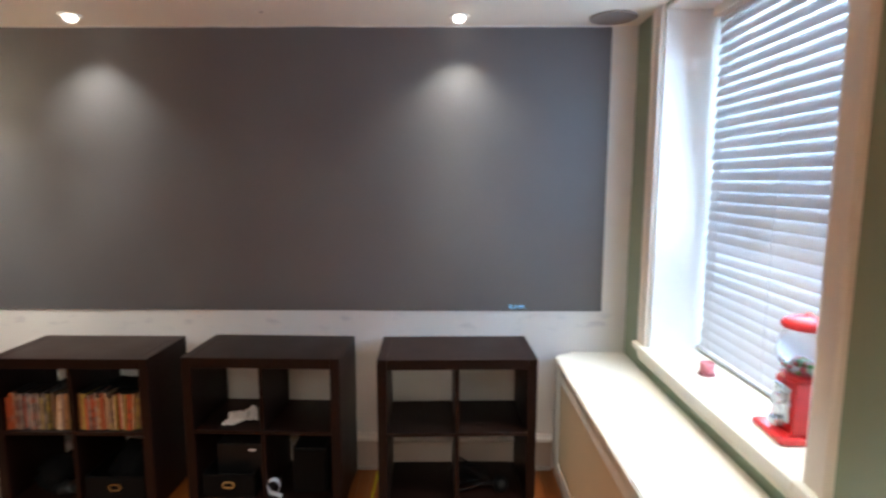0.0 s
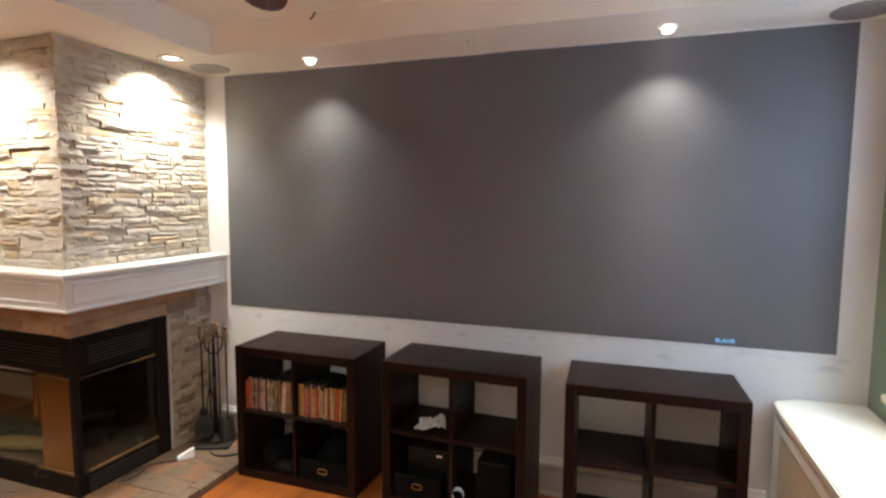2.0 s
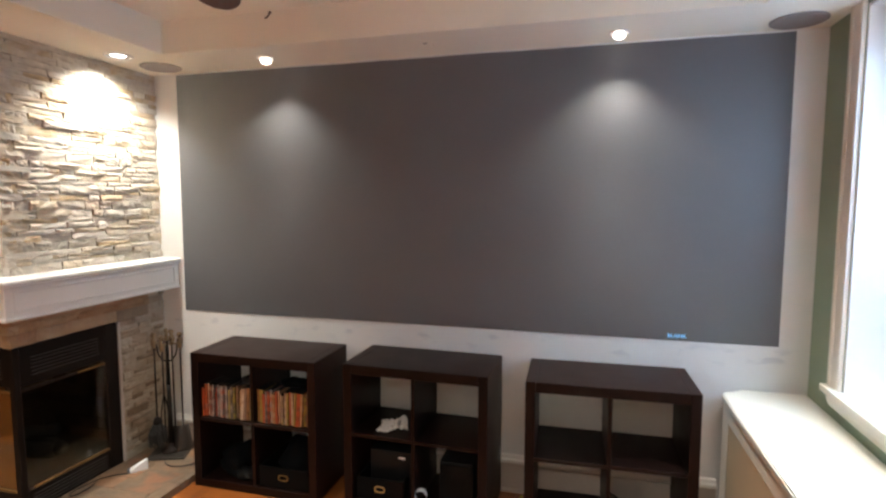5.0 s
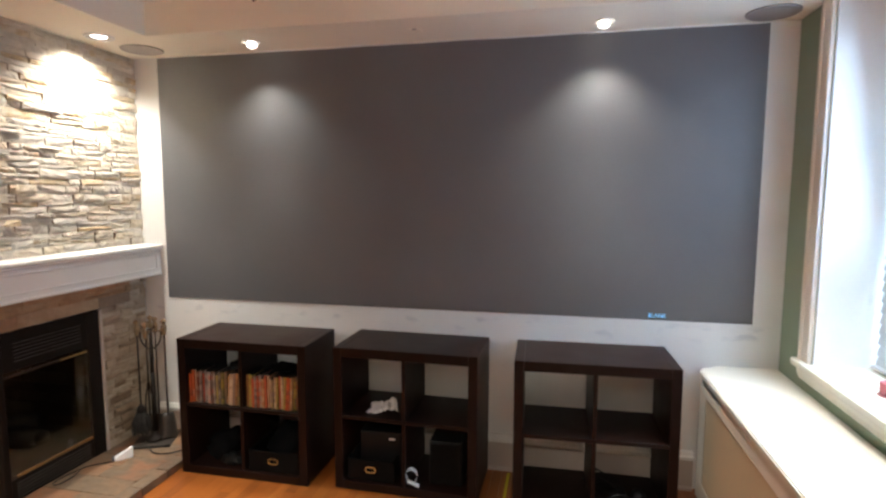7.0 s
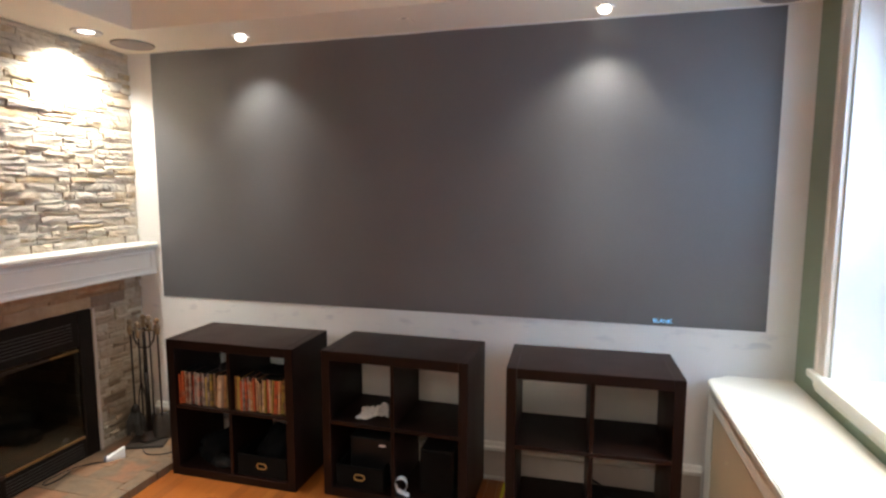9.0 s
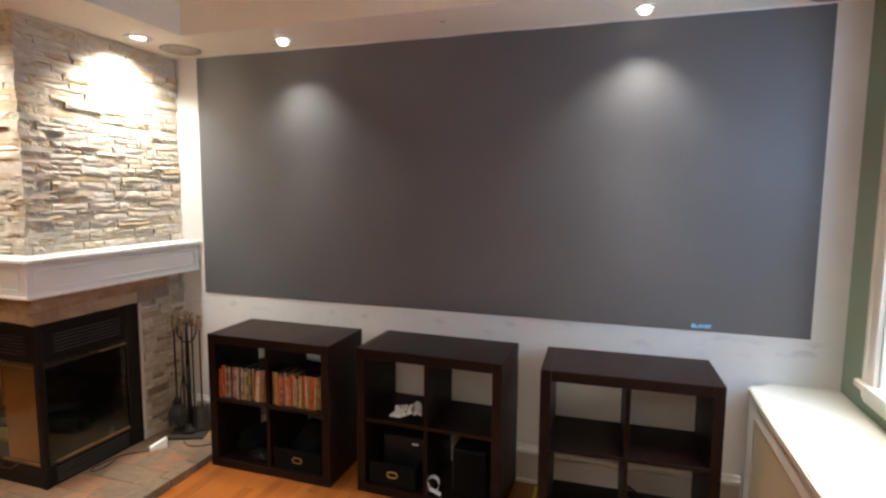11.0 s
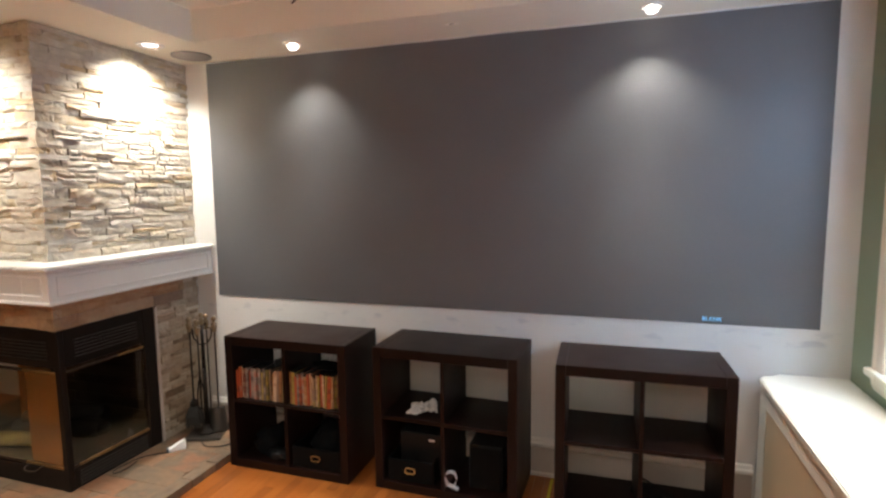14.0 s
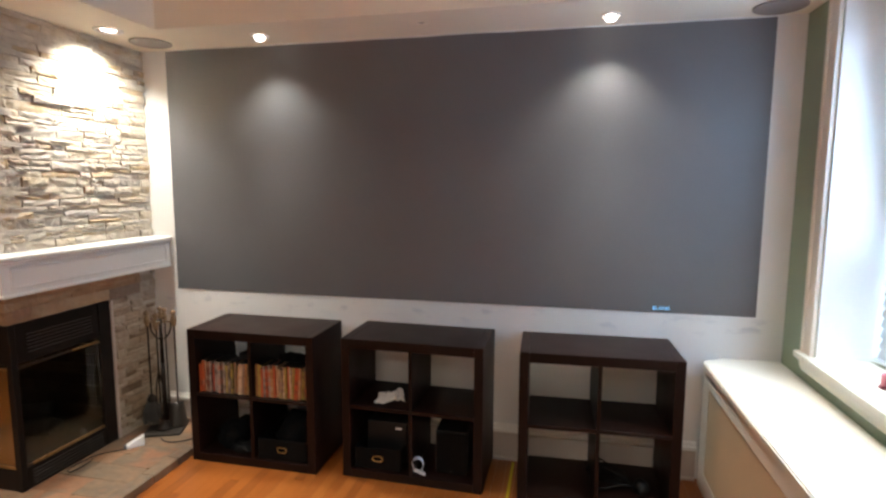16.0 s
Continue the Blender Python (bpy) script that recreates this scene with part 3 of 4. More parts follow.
fire = thing("fireplace", (0, 0, 0), "black metal three-sided glass fireplace with brass trim", "fireplace")
YB = -0.385      # back end of the right glass side
for nm, a in (("corner_post", (FXR - 0.035, FXR, FYF, FYF + 0.035, HZ, 0.925)), ("end_post", (FXR - 0.03, FXR, YB - 0.085, YB, HZ, 0.925)), ("corner_post", (FXL, FXL + 0.04, FYF, FYF + 0.04, HZ, 0.925)),
              ("top_panel", (FXR - 0.02, FXR - 0.004, FYF + 0.035, YB - 0.085, 0.72, 0.925)), ("top_panel", (FXL + 0.04, FXR - 0.035, FYF + 0.004, FYF + 0.02, 0.72, 0.925)),
              ("bottom_panel", (FXR - 0.02, FXR - 0.004, FYF + 0.035, YB - 0.085, HZ, 0.16)), ("bottom_panel", (FXL + 0.04, FXR - 0.035, FYF + 0.004, FYF + 0.02, HZ, 0.16))):
    part(nm, bx(*a, 0.003, 1), BLACK, fire)
for k in range(6):
    part("louvre", bx(FXR - 0.006, FXR + 0.003, FYF + 0.09, YB - 0.13, 0.764 + 0.0185 * k, 0.770 + 0.0185 * k, 0.002, 1), LOUVRE, fire)
    part("louvre", bx(FXL + 0.1, FXR - 0.08, FYF - 0.003, FYF + 0.006, 0.764 + 0.0185 * k, 0.770 + 0.0185 * k, 0.002, 1), LOUVRE, fire)
for k in range(5):
    part("louvre", bx(FXR - 0.006, FXR + 0.003, FYF + 0.06, YB - 0.11, 0.062 + 0.018 * k, 0.068 + 0.018 * k, 0.002, 1), LOUVRE, fire)
# each trim is brass along one stretch and darker along the rest
for z0, z1, ym, xm in ((0.690, 0.703, -0.65, -0.46), (0.164, 0.177, FYF + 0.07, -0.50)):
    part("brass_trim", bx(FXR - 0.016, FXR - 0.002, ym, YB - 0.09, z0, z1, 0.003, 1), OLD_BRASS, fire, "brass door trim")
    part("dark_trim", bx(FXR - 0.016, FXR - 0.003, FYF + 0.04, ym - 0.001, z0, z1, 0.003, 1), BRONZE, fire, "dark stretch of the door trim")
    part("brass_trim", bx(xm, FXR - 0.04, FYF + 0.002, FYF + 0.016, z0, z1, 0.003, 1), OLD_BRASS, fire, "brass door trim")
    part("dark_trim", bx(FXL + 0.05, xm - 0.001, FYF + 0.003, FYF + 0.016, z0, z1, 0.003, 1), BRONZE, fire, "dark stretch of the door trim")
# side pane gets the dimming tint, front pane the plain smoked one
g1 = part("glass_door", bx(FXR - 0.014, FXR - 0.009, FYF + 0.036, YB - 0.086, 0.181, 0.686), DIMMED_GLASS, fire, "smoked glass door")
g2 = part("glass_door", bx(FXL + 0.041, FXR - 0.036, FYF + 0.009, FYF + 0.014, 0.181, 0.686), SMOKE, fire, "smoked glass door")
g1.visible_shadow = g2.visible_shadow = False
# added panel whose colour imitates the floor mirrored in the door
part("reflection_panel", bx(-0.462, FXR - 0.045, FYF + 0.018, FYF + 0.024, 0.178, 0.688, 0.002, 1), REFLECT_ORANGE, fire, "orange panel behind the glass, mimicking the reflected floor")
part("firebox_floor", bx(FXL + 0.02, FXR - 0.021, FYF + 0.021, -0.361, HZ, 0.175), DIM_FIREBOX, fire)
part("firebox_roof", bx(FXL + 0.02, FXR - 0.021, FYF + 0.021, -0.361, 0.72, 0.929), BLACK, fire)
part("door_handle", tube(smooth_path([(-0.47, FYF, 0.165), (-0.47, FYF - 0.03, 0.150), (-0.40, FYF - 0.035, 0.148), (-0.36, FYF - 0.03, 0.165), (-0.36, FYF, 0.172)], 4), 0.005), BRONZE, fire, "small dark bronze handle")
part("end_trim", bx(FXR - 0.03, FXR + 0.006, YB + 0.001, YB + 0.022, HZ, 0.925, 0.003, 1), SKIRT, fire, "taupe edge strip beside the black frame")
for k, (x, y, r, ln, a) in enumerate(((-0.62, -0.72, 0.05, 0.5, 12), (-0.58, -0.60, 0.045, 0.45, -8), (-0.66, -0.66, 0.04, 0.4, 30))):
    bm = cyl(bmesh.new(), r, r * 0.9, -ln / 2, ln / 2, seg=14)
    for v in bm.verts:
        v.co *= 1 + 0.12 * noise.noise(v.co * 14 + Vector((k, 0, 0)))
    bm.transform(pose(x, y, 0.175 + r + (0.075 if k == 2 else 0), 0, 90, a))
    part("log", bm, DIM_FIREBOX, fire, "ceramic log in a darkened colour", True)
bm = cyl(bmesh.new(), 0.045, 0.038, -0.22, 0.22, seg=16)
for v in bm.verts:
    v.co *= 1 + 0.10 * noise.noise(v.co * 11)
bm.transform(pose(-0.68, -0.87, 0.222, 0, 90, 14))
part("log", bm, PALE_LOG, fire, "pale ochre ceramic log", True)

# firebrick lining: back bricks darkened to dim the firebox, orange column for a reflection
lin = tagged(new("firebrick_lining"), "firebrick lining, back darkened for a dim firebox, side column orange", "brickwork", kind="structure")
brick_me = bpy.data.meshes.new("brick")
bm = bx(-0.5, 0.5, -0.5, 0.5, -0.5, 0.5)
bm.to_mesh(brick_me)
bm.free()
brick_me.materials.append(REFLECT_BRICK)
dim_brick_me = brick_me.copy()
dim_brick_me.materials[0] = DIM_BRICK
for r in range(8):
    for c in range(5):
        b = new("brick", dim_brick_me)
        b.parent = lin
        b.matrix_basis = Matrix.Translation((FXR - 0.13 - 0.2 * c - (0.1 if r % 2 else 0), -0.375, 0.21 + 0.067 * r)) @ Matrix.Diagonal((0.192, 0.025 + 0.004 * random.random(), 0.060, 1))
    b = new("brick", brick_me)
    b.parent = lin
    b.matrix_basis = Matrix.Translation((FXL + 0.03, -0.49, 0.21 + 0.067 * r)) @ Matrix.Diagonal((0.025, 0.19, 0.060, 1))

# ---- hearth ----
HX = 0.352
hearth = structure("hearth", bx(-1.9, HX - 0.012, -1.62, -0.022, 0.0, HZ - 0.014), GROUT, "raised hearth of mottled grey and orange slate", "hearth")


# ---- bookcases ----
def cube_shelf():
    t = thing("cube_shelf", (0, 0, 0), "black-brown wooden cube shelf with four open compartments", "shelf", "cube shelves under the screen")
    W, D, H, T, t2 = 0.79, 0.40, 0.795, 0.048, 0.020
    ZM = 0.407
    part("top_board", bx(T + 0.0006, W - T - 0.0006, -D, 0, 0.743, H - 0.0004, 0.002, 2), WENGE, t)
    part("bottom_board", bx(T + 0.0006, W - T - 0.0006, -D, 0, 0, T, 0.002, 2), WENGE, t)
    part("side_board", bx(0, T, -D, 0, 0, H, 0.0025, 2), WENGE, t)
    part("side_board", bx(W - T, W, -D, 0, 0, H, 0.0025, 2), WENGE, t)
    part("middle_shelf", bx(T, W - T, -D + 0.004, -0.002, ZM - t2 / 2, ZM + t2 / 2, 0.0015, 1), WENGE, t)
    part("divider", bx(W / 2 - t2 / 2, W / 2 + t2 / 2, -D + 0.004, -0.002, T, ZM - t2 / 2, 0.0015, 1), WENGE, t)
    part("divider", bx(W / 2 - t2 / 2, W / 2 + t2 / 2, -D + 0.004, -0.002, ZM + t2 / 2, 0.743, 0.0015, 1), WENGE, t)
    return t


C1, C2, C3 = (0.386, -0.032), (1.337, -0.002), (2.289, -0.032)
s1 = cube_shelf()
s1.matrix_basis = pose(C1[0], C1[1], 0)
s1["label"] = "black-brown wooden cube shelf filled with film cases"
s2 = copy_thing(s1, pose(C2[0], C2[1], 0, 0, 0, -1.5))
s2["label"] = "black-brown wooden cube shelf holding a black speaker and papers"
s3 = copy_thing(s1, pose(C3[0], C3[1], 0, 0, 0, 1.8))
s3["label"] = "nearly empty black-brown wooden cube shelf beside the radiator cover"
ST, SB = 0.4175, 0.0485     # upper faces of the middle shelf and bottom board

# film cases on the middle shelf
case_me = bpy.data.meshes.new("film_case")
bm = bx(-0.5, 0.5, -0.5, 0.5, 0, 1)
bmesh.ops.bevel(bm, geom=[e for e in bm.edges if abs(e.verts[0].co.x - e.verts[1].co.x) < 1e-6], offset=0.03, segments=1, affect='EDGES')
bm.normal_update()
for fc in bm.faces:
    fc.material_index = 1 if fc.normal.z > 0.5 or fc.normal.y > 0.5 else 0
bm.to_mesh(case_me)
bm.free()
case_me.materials.append(SPINES)
case_me.materials.append(BLACK_PLASTIC)
rng = random.Random(4)
for x0, x1 in ((C1[0] + 0.052, C1[0] + 0.378), (C1[0] + 0.410, C1[0] + 0.735)):
    x = x0
    while x < x1 - 0.016:
        w = rng.choice((0.0145, 0.0145, 0.0145, 0.011, 0.024 if rng.random() < 0.3 else 0.0145))
        h = rng.choice((0.19, 0.186, 0.19, 0.170, 0.192))
        lean = rng.uniform(-1.0, 1.5) + (3.5 if 0.22 < x - x0 < 0.30 else 0)
        c = new("film_case", case_me)
        c.matrix_basis = pose(x + w / 2 + 0.002, C1[1] - 0.39 + 0.016 + 0.0675 + rng.uniform(-0.008, 0.012), ST, 0, lean, 0) @ Matrix.Diagonal((w * 0.93, 0.135, h, 1))
        tagged(c, "plastic film case with a coloured printed spine", "film case", "film cases on the shelf")
        x += w + rng.uniform(0.0003, 0.0015)

# dark oddments lying on the film cases
solid("game_controller", lump(0.06, 0.05, 0.05, 0.5, 9, 2), BLACK_PLASTIC, "black plastic controller lying on the film cases", "controller", (C1[0] + 0.335, C1[1] - 0.29, ST + 0.192), smooth=True)
solid("glove", lump(0.085, 0.055, 0.045, 0.6, 9, 5), BLACK_CLOTH, "crumpled black cloth lying on the film cases", "cloth", (C1[0] + 0.60, C1[1] - 0.27, ST + 0.192), smooth=True)


def storage_box(x, y, w=0.31, h=0.122, d=0.33):
    """A low open fabric box; x, y: the middle of its front foot."""
    t = thing("storage_box", (x, y, SB), "low black fabric storage box with a brass label holder", "storage box", "storage boxes")
    bm = bmesh.new()
    box(bm, -w / 2, w / 2, 0, 0.012, 0, h, 0.004, 1)
    box(bm, -w / 2, w / 2, d - 0.012, d, 0, h, 0.004, 1)
    box(bm, -w / 2, -w / 2 + 0.012, 0.012, d - 0.012, 0, h, 0.004, 1)
    box(bm, w / 2 - 0.012, w / 2, 0.012, d - 0.012, 0, h, 0.004, 1)
    box(bm, -w / 2 + 0.012, w / 2 - 0.012, 0.012, d - 0.012, 0, 0.01)
    part("body", bm, BOX_CLOTH, t)
    zc, ring = 0.066, []
    for q in range(25):
        a = 2 * math.pi * q / 24
        ring.append((0.014 * (1 if math.cos(a) > 0 else -1) * (0 if abs(math.cos(a)) < 1e-6 else 1) + 0.014 * math.cos(a), -0.003, zc + 0.015 * math.sin(a)))
    fr = tube(ring, 0.0034, 6)
    part("label_holder", fr, BRASS, t, "brass label holder")
    return t


storage_box(C1[0] + 0.575, C1[1] - 0.385)
storage_box(C2[0] + 0.19, C2[1] - 0.385, 0.27)
solid("cloth_bag", lump(0.14, 0.13, 0.20, 0.4, 6, 7), BLACK_CLOTH, "black cloth bag stuffed in the storage box", "bag", (C1[0] + 0.60, C1[1] - 0.18, SB + 0.01), smooth=True)
bag2 = thing("media_player", (C2[0] + 0.22, C2[1] - 0.20, SB + 0.011), "black plastic media player standing in the storage box", "player")
part("body", bx(-0.12, 0.12, -0.10, 0.11, 0, 0.235, 0.008, 2), BLACK_PLASTIC, bag2)
part("sticker", bx(0.05, 0.085, -0.1015, -0.1002, 0.195, 0.206), PAPER, bag2, "small white sticker")
solid("console", lump(0.10, 0.12, 0.13, 0.5, 9, 11), BLACK_CLOTH, "heap of black game gear on the bottom board", "console", (C1[0] + 0.17, C1[1] - 0.2, SB), smooth=True)
solid("controller", lump(0.07, 0.05, 0.05, 0.5, 9, 13), BLACK_PLASTIC, "black controller on the bottom board", "controller", (C1[0] + 0.29, C1[1] - 0.31, SB), smooth=True)


def crumpled(w, d, seed, lift=0.03):
    bm = bmesh.new()
    bmesh.ops.create_grid(bm, x_segments=16, y_segments=12, size=0.5)
    for v in bm.verts:
        edge = 1 + 0.14 * noise.noise(Vector((v.co.x * 5, v.co.y * 5, seed)))
        n1 = abs(noise.noise(Vector((v.co.x * 4, v.co.y * 5, seed + 3))))
        n2 = abs(noise.noise(Vector((v.co.x * 11, v.co.y * 9, seed + 7))))
        v.co = Vector((v.co.x * w * edge, v.co.y * d * edge, 0.002 + lift * (n1 * 1.6 + n2 * 0.6)))
    e = bmesh.ops.extrude_face_region(bm, geom=bm.faces[:])
    for v in e["geom"]:
        if isinstance(v, bmesh.types.BMVert):
            v.co.z += 0.0012
    bmesh.ops.recalc_face_normals(bm, faces=bm.faces)
    return bm


solid("paper", crumpled(0.145, 0.12, 4, 0.026), PAPER, "crumpled white paper lying on the middle shelf", "paper", (C2[0] + 0.235, C2[1] - 0.265, ST), 20)
solid("paper", crumpled(0.07, 0.06, 9, 0.012), PAPER, "torn white paper scrap on the middle shelf", "paper", (C2[0] + 0.195, C2[1] - 0.325, ST), -10)

speaker = thing("speaker", (C2[0] + 0.60, C2[1] - 0.06, SB), "black box loudspeaker with a dark grille", "speaker")
part("cabinet", bx(-0.09, 0.09, -0.28, 0.0, 0, 0.245, 0.006, 2), BLACK_PLASTIC, speaker)
part("grille", bx(-0.082, 0.082, -0.292, -0.281, 0.008, 0.237, 0.004, 2), BOX_CLOTH, speaker)
part("badge", bx(-0.012, 0.008, -0.295, -0.292, 0.018, 0.024), CHROME, speaker, "small plain silver badge")
bm = bmesh.new()
prev = None
for i in range(19):
    a = i / 18 * 4.4 - 0.6
    r = 0.034 + 0.002 * i
    y, z = -0.012 * i / 18, 0.0
    p = (r * math.cos(a) * 0.8 + 0.02 * (i / 18), 0.045 + r * math.sin(a) * 1.0)
    if i > 13:
        k = (i - 13) / 5
        p = (-0.03 + 0.075 * k, 0.035 - 0.034 * k)
    row = [bm.verts.new((p[0], yy, max(0.001, p[1]))) for yy in (-0.018, 0.018)]
    if prev:
        bm.faces.new((prev[0], prev[1], row[1], row[0]))
    prev = row
g = bmesh.ops.extrude_face_region(bm, geom=bm.faces[:])
for v in g["geom"]:
    if isinstance(v, bmesh.types.BMVert):
        v.co += Vector((0.001, 0, 0.0012))
bmesh.ops.recalc_face_normals(bm, faces=bm.faces)
solid("paper_strip", bm, PAPER, "curled white paper strip on the bottom board", "paper", (C2[0] + 0.416, C2[1] - 0.384, SB), 10)

# cables and a gadget in the third shelf
for k in range(3):
    pts = [(C3[0] + 0.46 + 0.09 * math.cos(a * 1.7 + k) + 0.02 * k, C3[1] - 0.17 + 0.07 * math.sin(a * 1.3 + k), SB + 0.004 + 0.035 * abs(math.sin(a * 0.9 + 2 * k)) * (k + 0.6)) for a in [i * 0.55 for i in range(16)]]
    solid("cable", tube(smooth_path(pts, 4), 0.0035, 6), BLACK_PLASTIC, "tangled black cable on the bottom board", "cable", smooth=True)
gad = thing("headset", (C3[0] + 0.64, C3[1] - 0.27, SB), "black rounded plastic headset on the bottom board", "headset")
part("shell", lump(0.04, 0.045, 0.075, 0.12, 4, 3), BLACK_PLASTIC, gad, smooth=True)
part("band", tube(smooth_path([(-0.03, 0, 0.03), (-0.10, -0.02, 0.045), (-0.18, -0.03, 0.02), (-0.24, -0.02, 0.008)], 6), 0.007, 8), BLACK_PLASTIC, gad, smooth=True)

# tape on the boards between the shelves
solid("tape", bx(2.243, 2.258, -0.95, -0.05, 0.0, 0.0015), YELLOW, "thin yellow tape strip on the floor boards", "tape")

# ---- ceiling fittings ----
for i, (cx, cy) in enumerate(CANS + UNSEEN_CANS):
    rl = thing("recessed_light", (cx, cy, SOFFIT), "white recessed ceiling spotlight, switched on", "ceiling light", "recessed spotlights")
    small = [(0.036, -0.0005), (0.050, -0.0005), (0.051, -0.003), (0.046, -0.006), (0.038, -0.005), (0.035, -0.0005)]
    ring = lathe(small if i < 2 else [(0.062, -0.0005), (0.075, -0.0005), (0.076, -0.004), (0.068, -0.010), (0.058, -0.008), (0.055, -0.0005)], 40)
    part("trim_ring", ring, WHITE_PLASTIC, rl, smooth=True)
    bulb = [(0.02, -0.001), (0.040, -0.002), (0.034, -0.004), (0.001, -0.005)]
    if i < 2:
        bulb = [(0.024, -0.001), (0.027, -0.010), (0.028, -0.018), (0.023, -0.026), (0.013, -0.031), (0.001, -0.033)]
    bm = lathe(bulb, 32)
    part("lamp_face", bm, LAMP_GLOW, rl, "glowing warm white lamp face", True)
for sx, sy in ((0.052, -0.185), (3.465, -0.150)):
    sp_ = thing("ceiling_speaker", (sx, sy, SOFFIT), "round taupe ceiling speaker with a mesh grille", "speaker", "ceiling speakers")
    part("rim", lathe([(0.103, -0.0005), (0.116, -0.0005), (0.116, -0.006), (0.110, -0.010), (0.104, -0.008)], 48), GRILLE, sp_, smooth=True)
    part("grille", lathe([(0.1035, -0.001), (0.1035, -0.007), (0.06, -0.0085), (0.001, -0.009)], 48), GRILLE, sp_, smooth=True)
sn = thing("ceiling_sensor", (1.745, -0.215, SOFFIT), "small white ceiling plate with a dark slot", "sensor")
part("plate", bx(-0.035, 0.035, -0.03, 0.03, -0.006, -0.0005, 0.002, 1), CEILING, sn)
part("slot", bx(-0.012, 0.012, -0.034, -0.0305, -0.006, -0.002, 0.001, 1), GRILLE, sn, "dark slot")
solid("hook", tube(smooth_path([(0, 0, 0), (0, -0.016, 0.0), (0.006, -0.024, -0.008), (0.0, -0.026, -0.022), (-0.016, -0.024, -0.032), (-0.022, -0.02, -0.030)], 5), 0.0045, 8), BRONZE, "small dark metal hook on the soffit edge", "hook", (0.962, TY1, 2.632), smooth=True)

# ceiling fan: only a blade tip comes into view
fan = thing("ceiling_fan", (1.47, -1.52, TRAY), "dark bronze ceiling fan with mahogany blades", "ceiling fan")
part("canopy", lathe([(0.08, -0.001), (0.085, -0.02), (0.06, -0.05), (0.02, -0.06)], 32), BRONZE, fan, smooth=True)
part("motor", lathe([(0.03, -0.055), (0.11, -0.075), (0.13, -0.11), (0.13, -0.16), (0.09, -0.2), (0.03, -0.215), (0.001, -0.216)], 40), BRONZE, fan, smooth=True)
blade_bm = bmesh.new()
outline = []
for i in range(25):
    u = i / 24
    r = 0.17 + 0.49 * u
    w = 0.070 + 0.03 * math.sin(math.pi * min(1, u * 1.0) * 0.55) if u < 0.62 else (0.070 + 0.03 * math.sin(math.pi * 0.62 * 0.55)) * math.sqrt(max(0.0, 1 - ((u - 0.62) / 0.38) ** 2))
    outline.append((r, w))
up_ = [blade_bm.verts.new((r, w + 0.0005, 0.004)) for r, w in outline] + [blade_bm.verts.new((r, -w - 0.0005, 0.004)) for r, w in outline[::-1]]
dn_ = [blade_bm.verts.new((v.co.x, v.co.y, -0.004)) for v in up_]
blade_bm.faces.new(up_)
blade_bm.faces.new(dn_[::-1])
for i in range(len(up_)):
    j = (i + 1) % len(up_)
    blade_bm.faces.new((up_[i], up_[j], dn_[j], dn_[i]))
bmesh.ops.recalc_face_normals(blade_bm, faces=blade_bm.faces)
blade_me = bpy.data.meshes.new("blade")
blade_bm.to_mesh(blade_me)
blade_bm.free()
blade_me.materials.append(FAN_WOOD)
for k in range(5):
    b = new("blade", blade_me)
    b.parent = fan
    b.matrix_basis = pose(0, 0, -0.19, 0, 0, 127.4 + 72 * k) @ pose(0, 0, 0, 10, 0, 0)
    arm = part("blade_arm", bx(0.10, 0.22, -0.018, 0.018, -0.006, 0.006, 0.003, 1), BRONZE, fan)
    arm.matrix_basis = pose(0, 0, -0.184, 0, 0, 127.4 + 72 * k)

# ---- fire tools on the hearth ----
tools = thing("fireplace_tool_set", (0.02, -0.205, HZ), "black iron fireplace tool set with brass handles on a stand", "fire tools", turn=22)
part("base", bx(-0.115, 0.115, -0.11, 0.11, 0.0, 0.016, 0.006, 2), LOUVRE, tools)
part("stand_rod", cyl(cyl(bmesh.new(), 0.017, 0.013, 0.016, 0.45, seg=14), 0.013, 0.008, 0.45, 0.74, seg=14), BLACK, tools, smooth=True)
part("finial", lathe([(0.009, 0.735), (0.016, 0.75), (0.010, 0.765), (0.014, 0.775), (0.007, 0.785), (0.016, 0.798), (0.016, 0.806), (0.002, 0.818)], 20), TOOL_BRASS, tools, "brass finial", True)
for s in (-1, 1):
    part("yoke_arm", tube(smooth_path([(0, 0, 0.60), (s * 0.03, 0, 0.615), (s * 0.056, 0, 0.66), (s * 0.060, 0, 0.715)], 6), 0.005, 8), BLACK, tools, smooth=True)
part("cross_bar", tube([(-0.075, 0, 0.715), (0.075, 0, 0.715)], 0.005, 8), TOOL_BRASS, tools, smooth=True)
part("cross_bar", tube([(0, -0.075, 0.715), (0, 0.075, 0.715)], 0.005, 8), TOOL_BRASS, tools, smooth=True)
HANDLE = [(0.005, 0.685), (0.016, 0.69), (0.012, 0.70), (0.018, 0.715), (0.017, 0.745), (0.009, 0.758), (0.017, 0.768), (0.018, 0.776), (0.010, 0.788), (0.001, 0.79)]
for k, (tx, ty, z0) in enumerate(((-0.078, 0, 0.22), (0.078, 0, 0.16), (0, -0.078, 0.20), (0, 0.078, 0.06))):
    part("tool_rod", cyl(bmesh.new(), 0.0048, 0.0048, z0, 0.69, tx, ty, 10), BLACK, tools, smooth=True)
    hb = lathe(HANDLE, 16)
    hb.transform(Matrix.Translation((tx, ty, 0)))
    part("tool_handle", hb, TOOL_BRASS, tools, "brass handle", True)
br = bmesh.new()
rngb = random.Random(3)
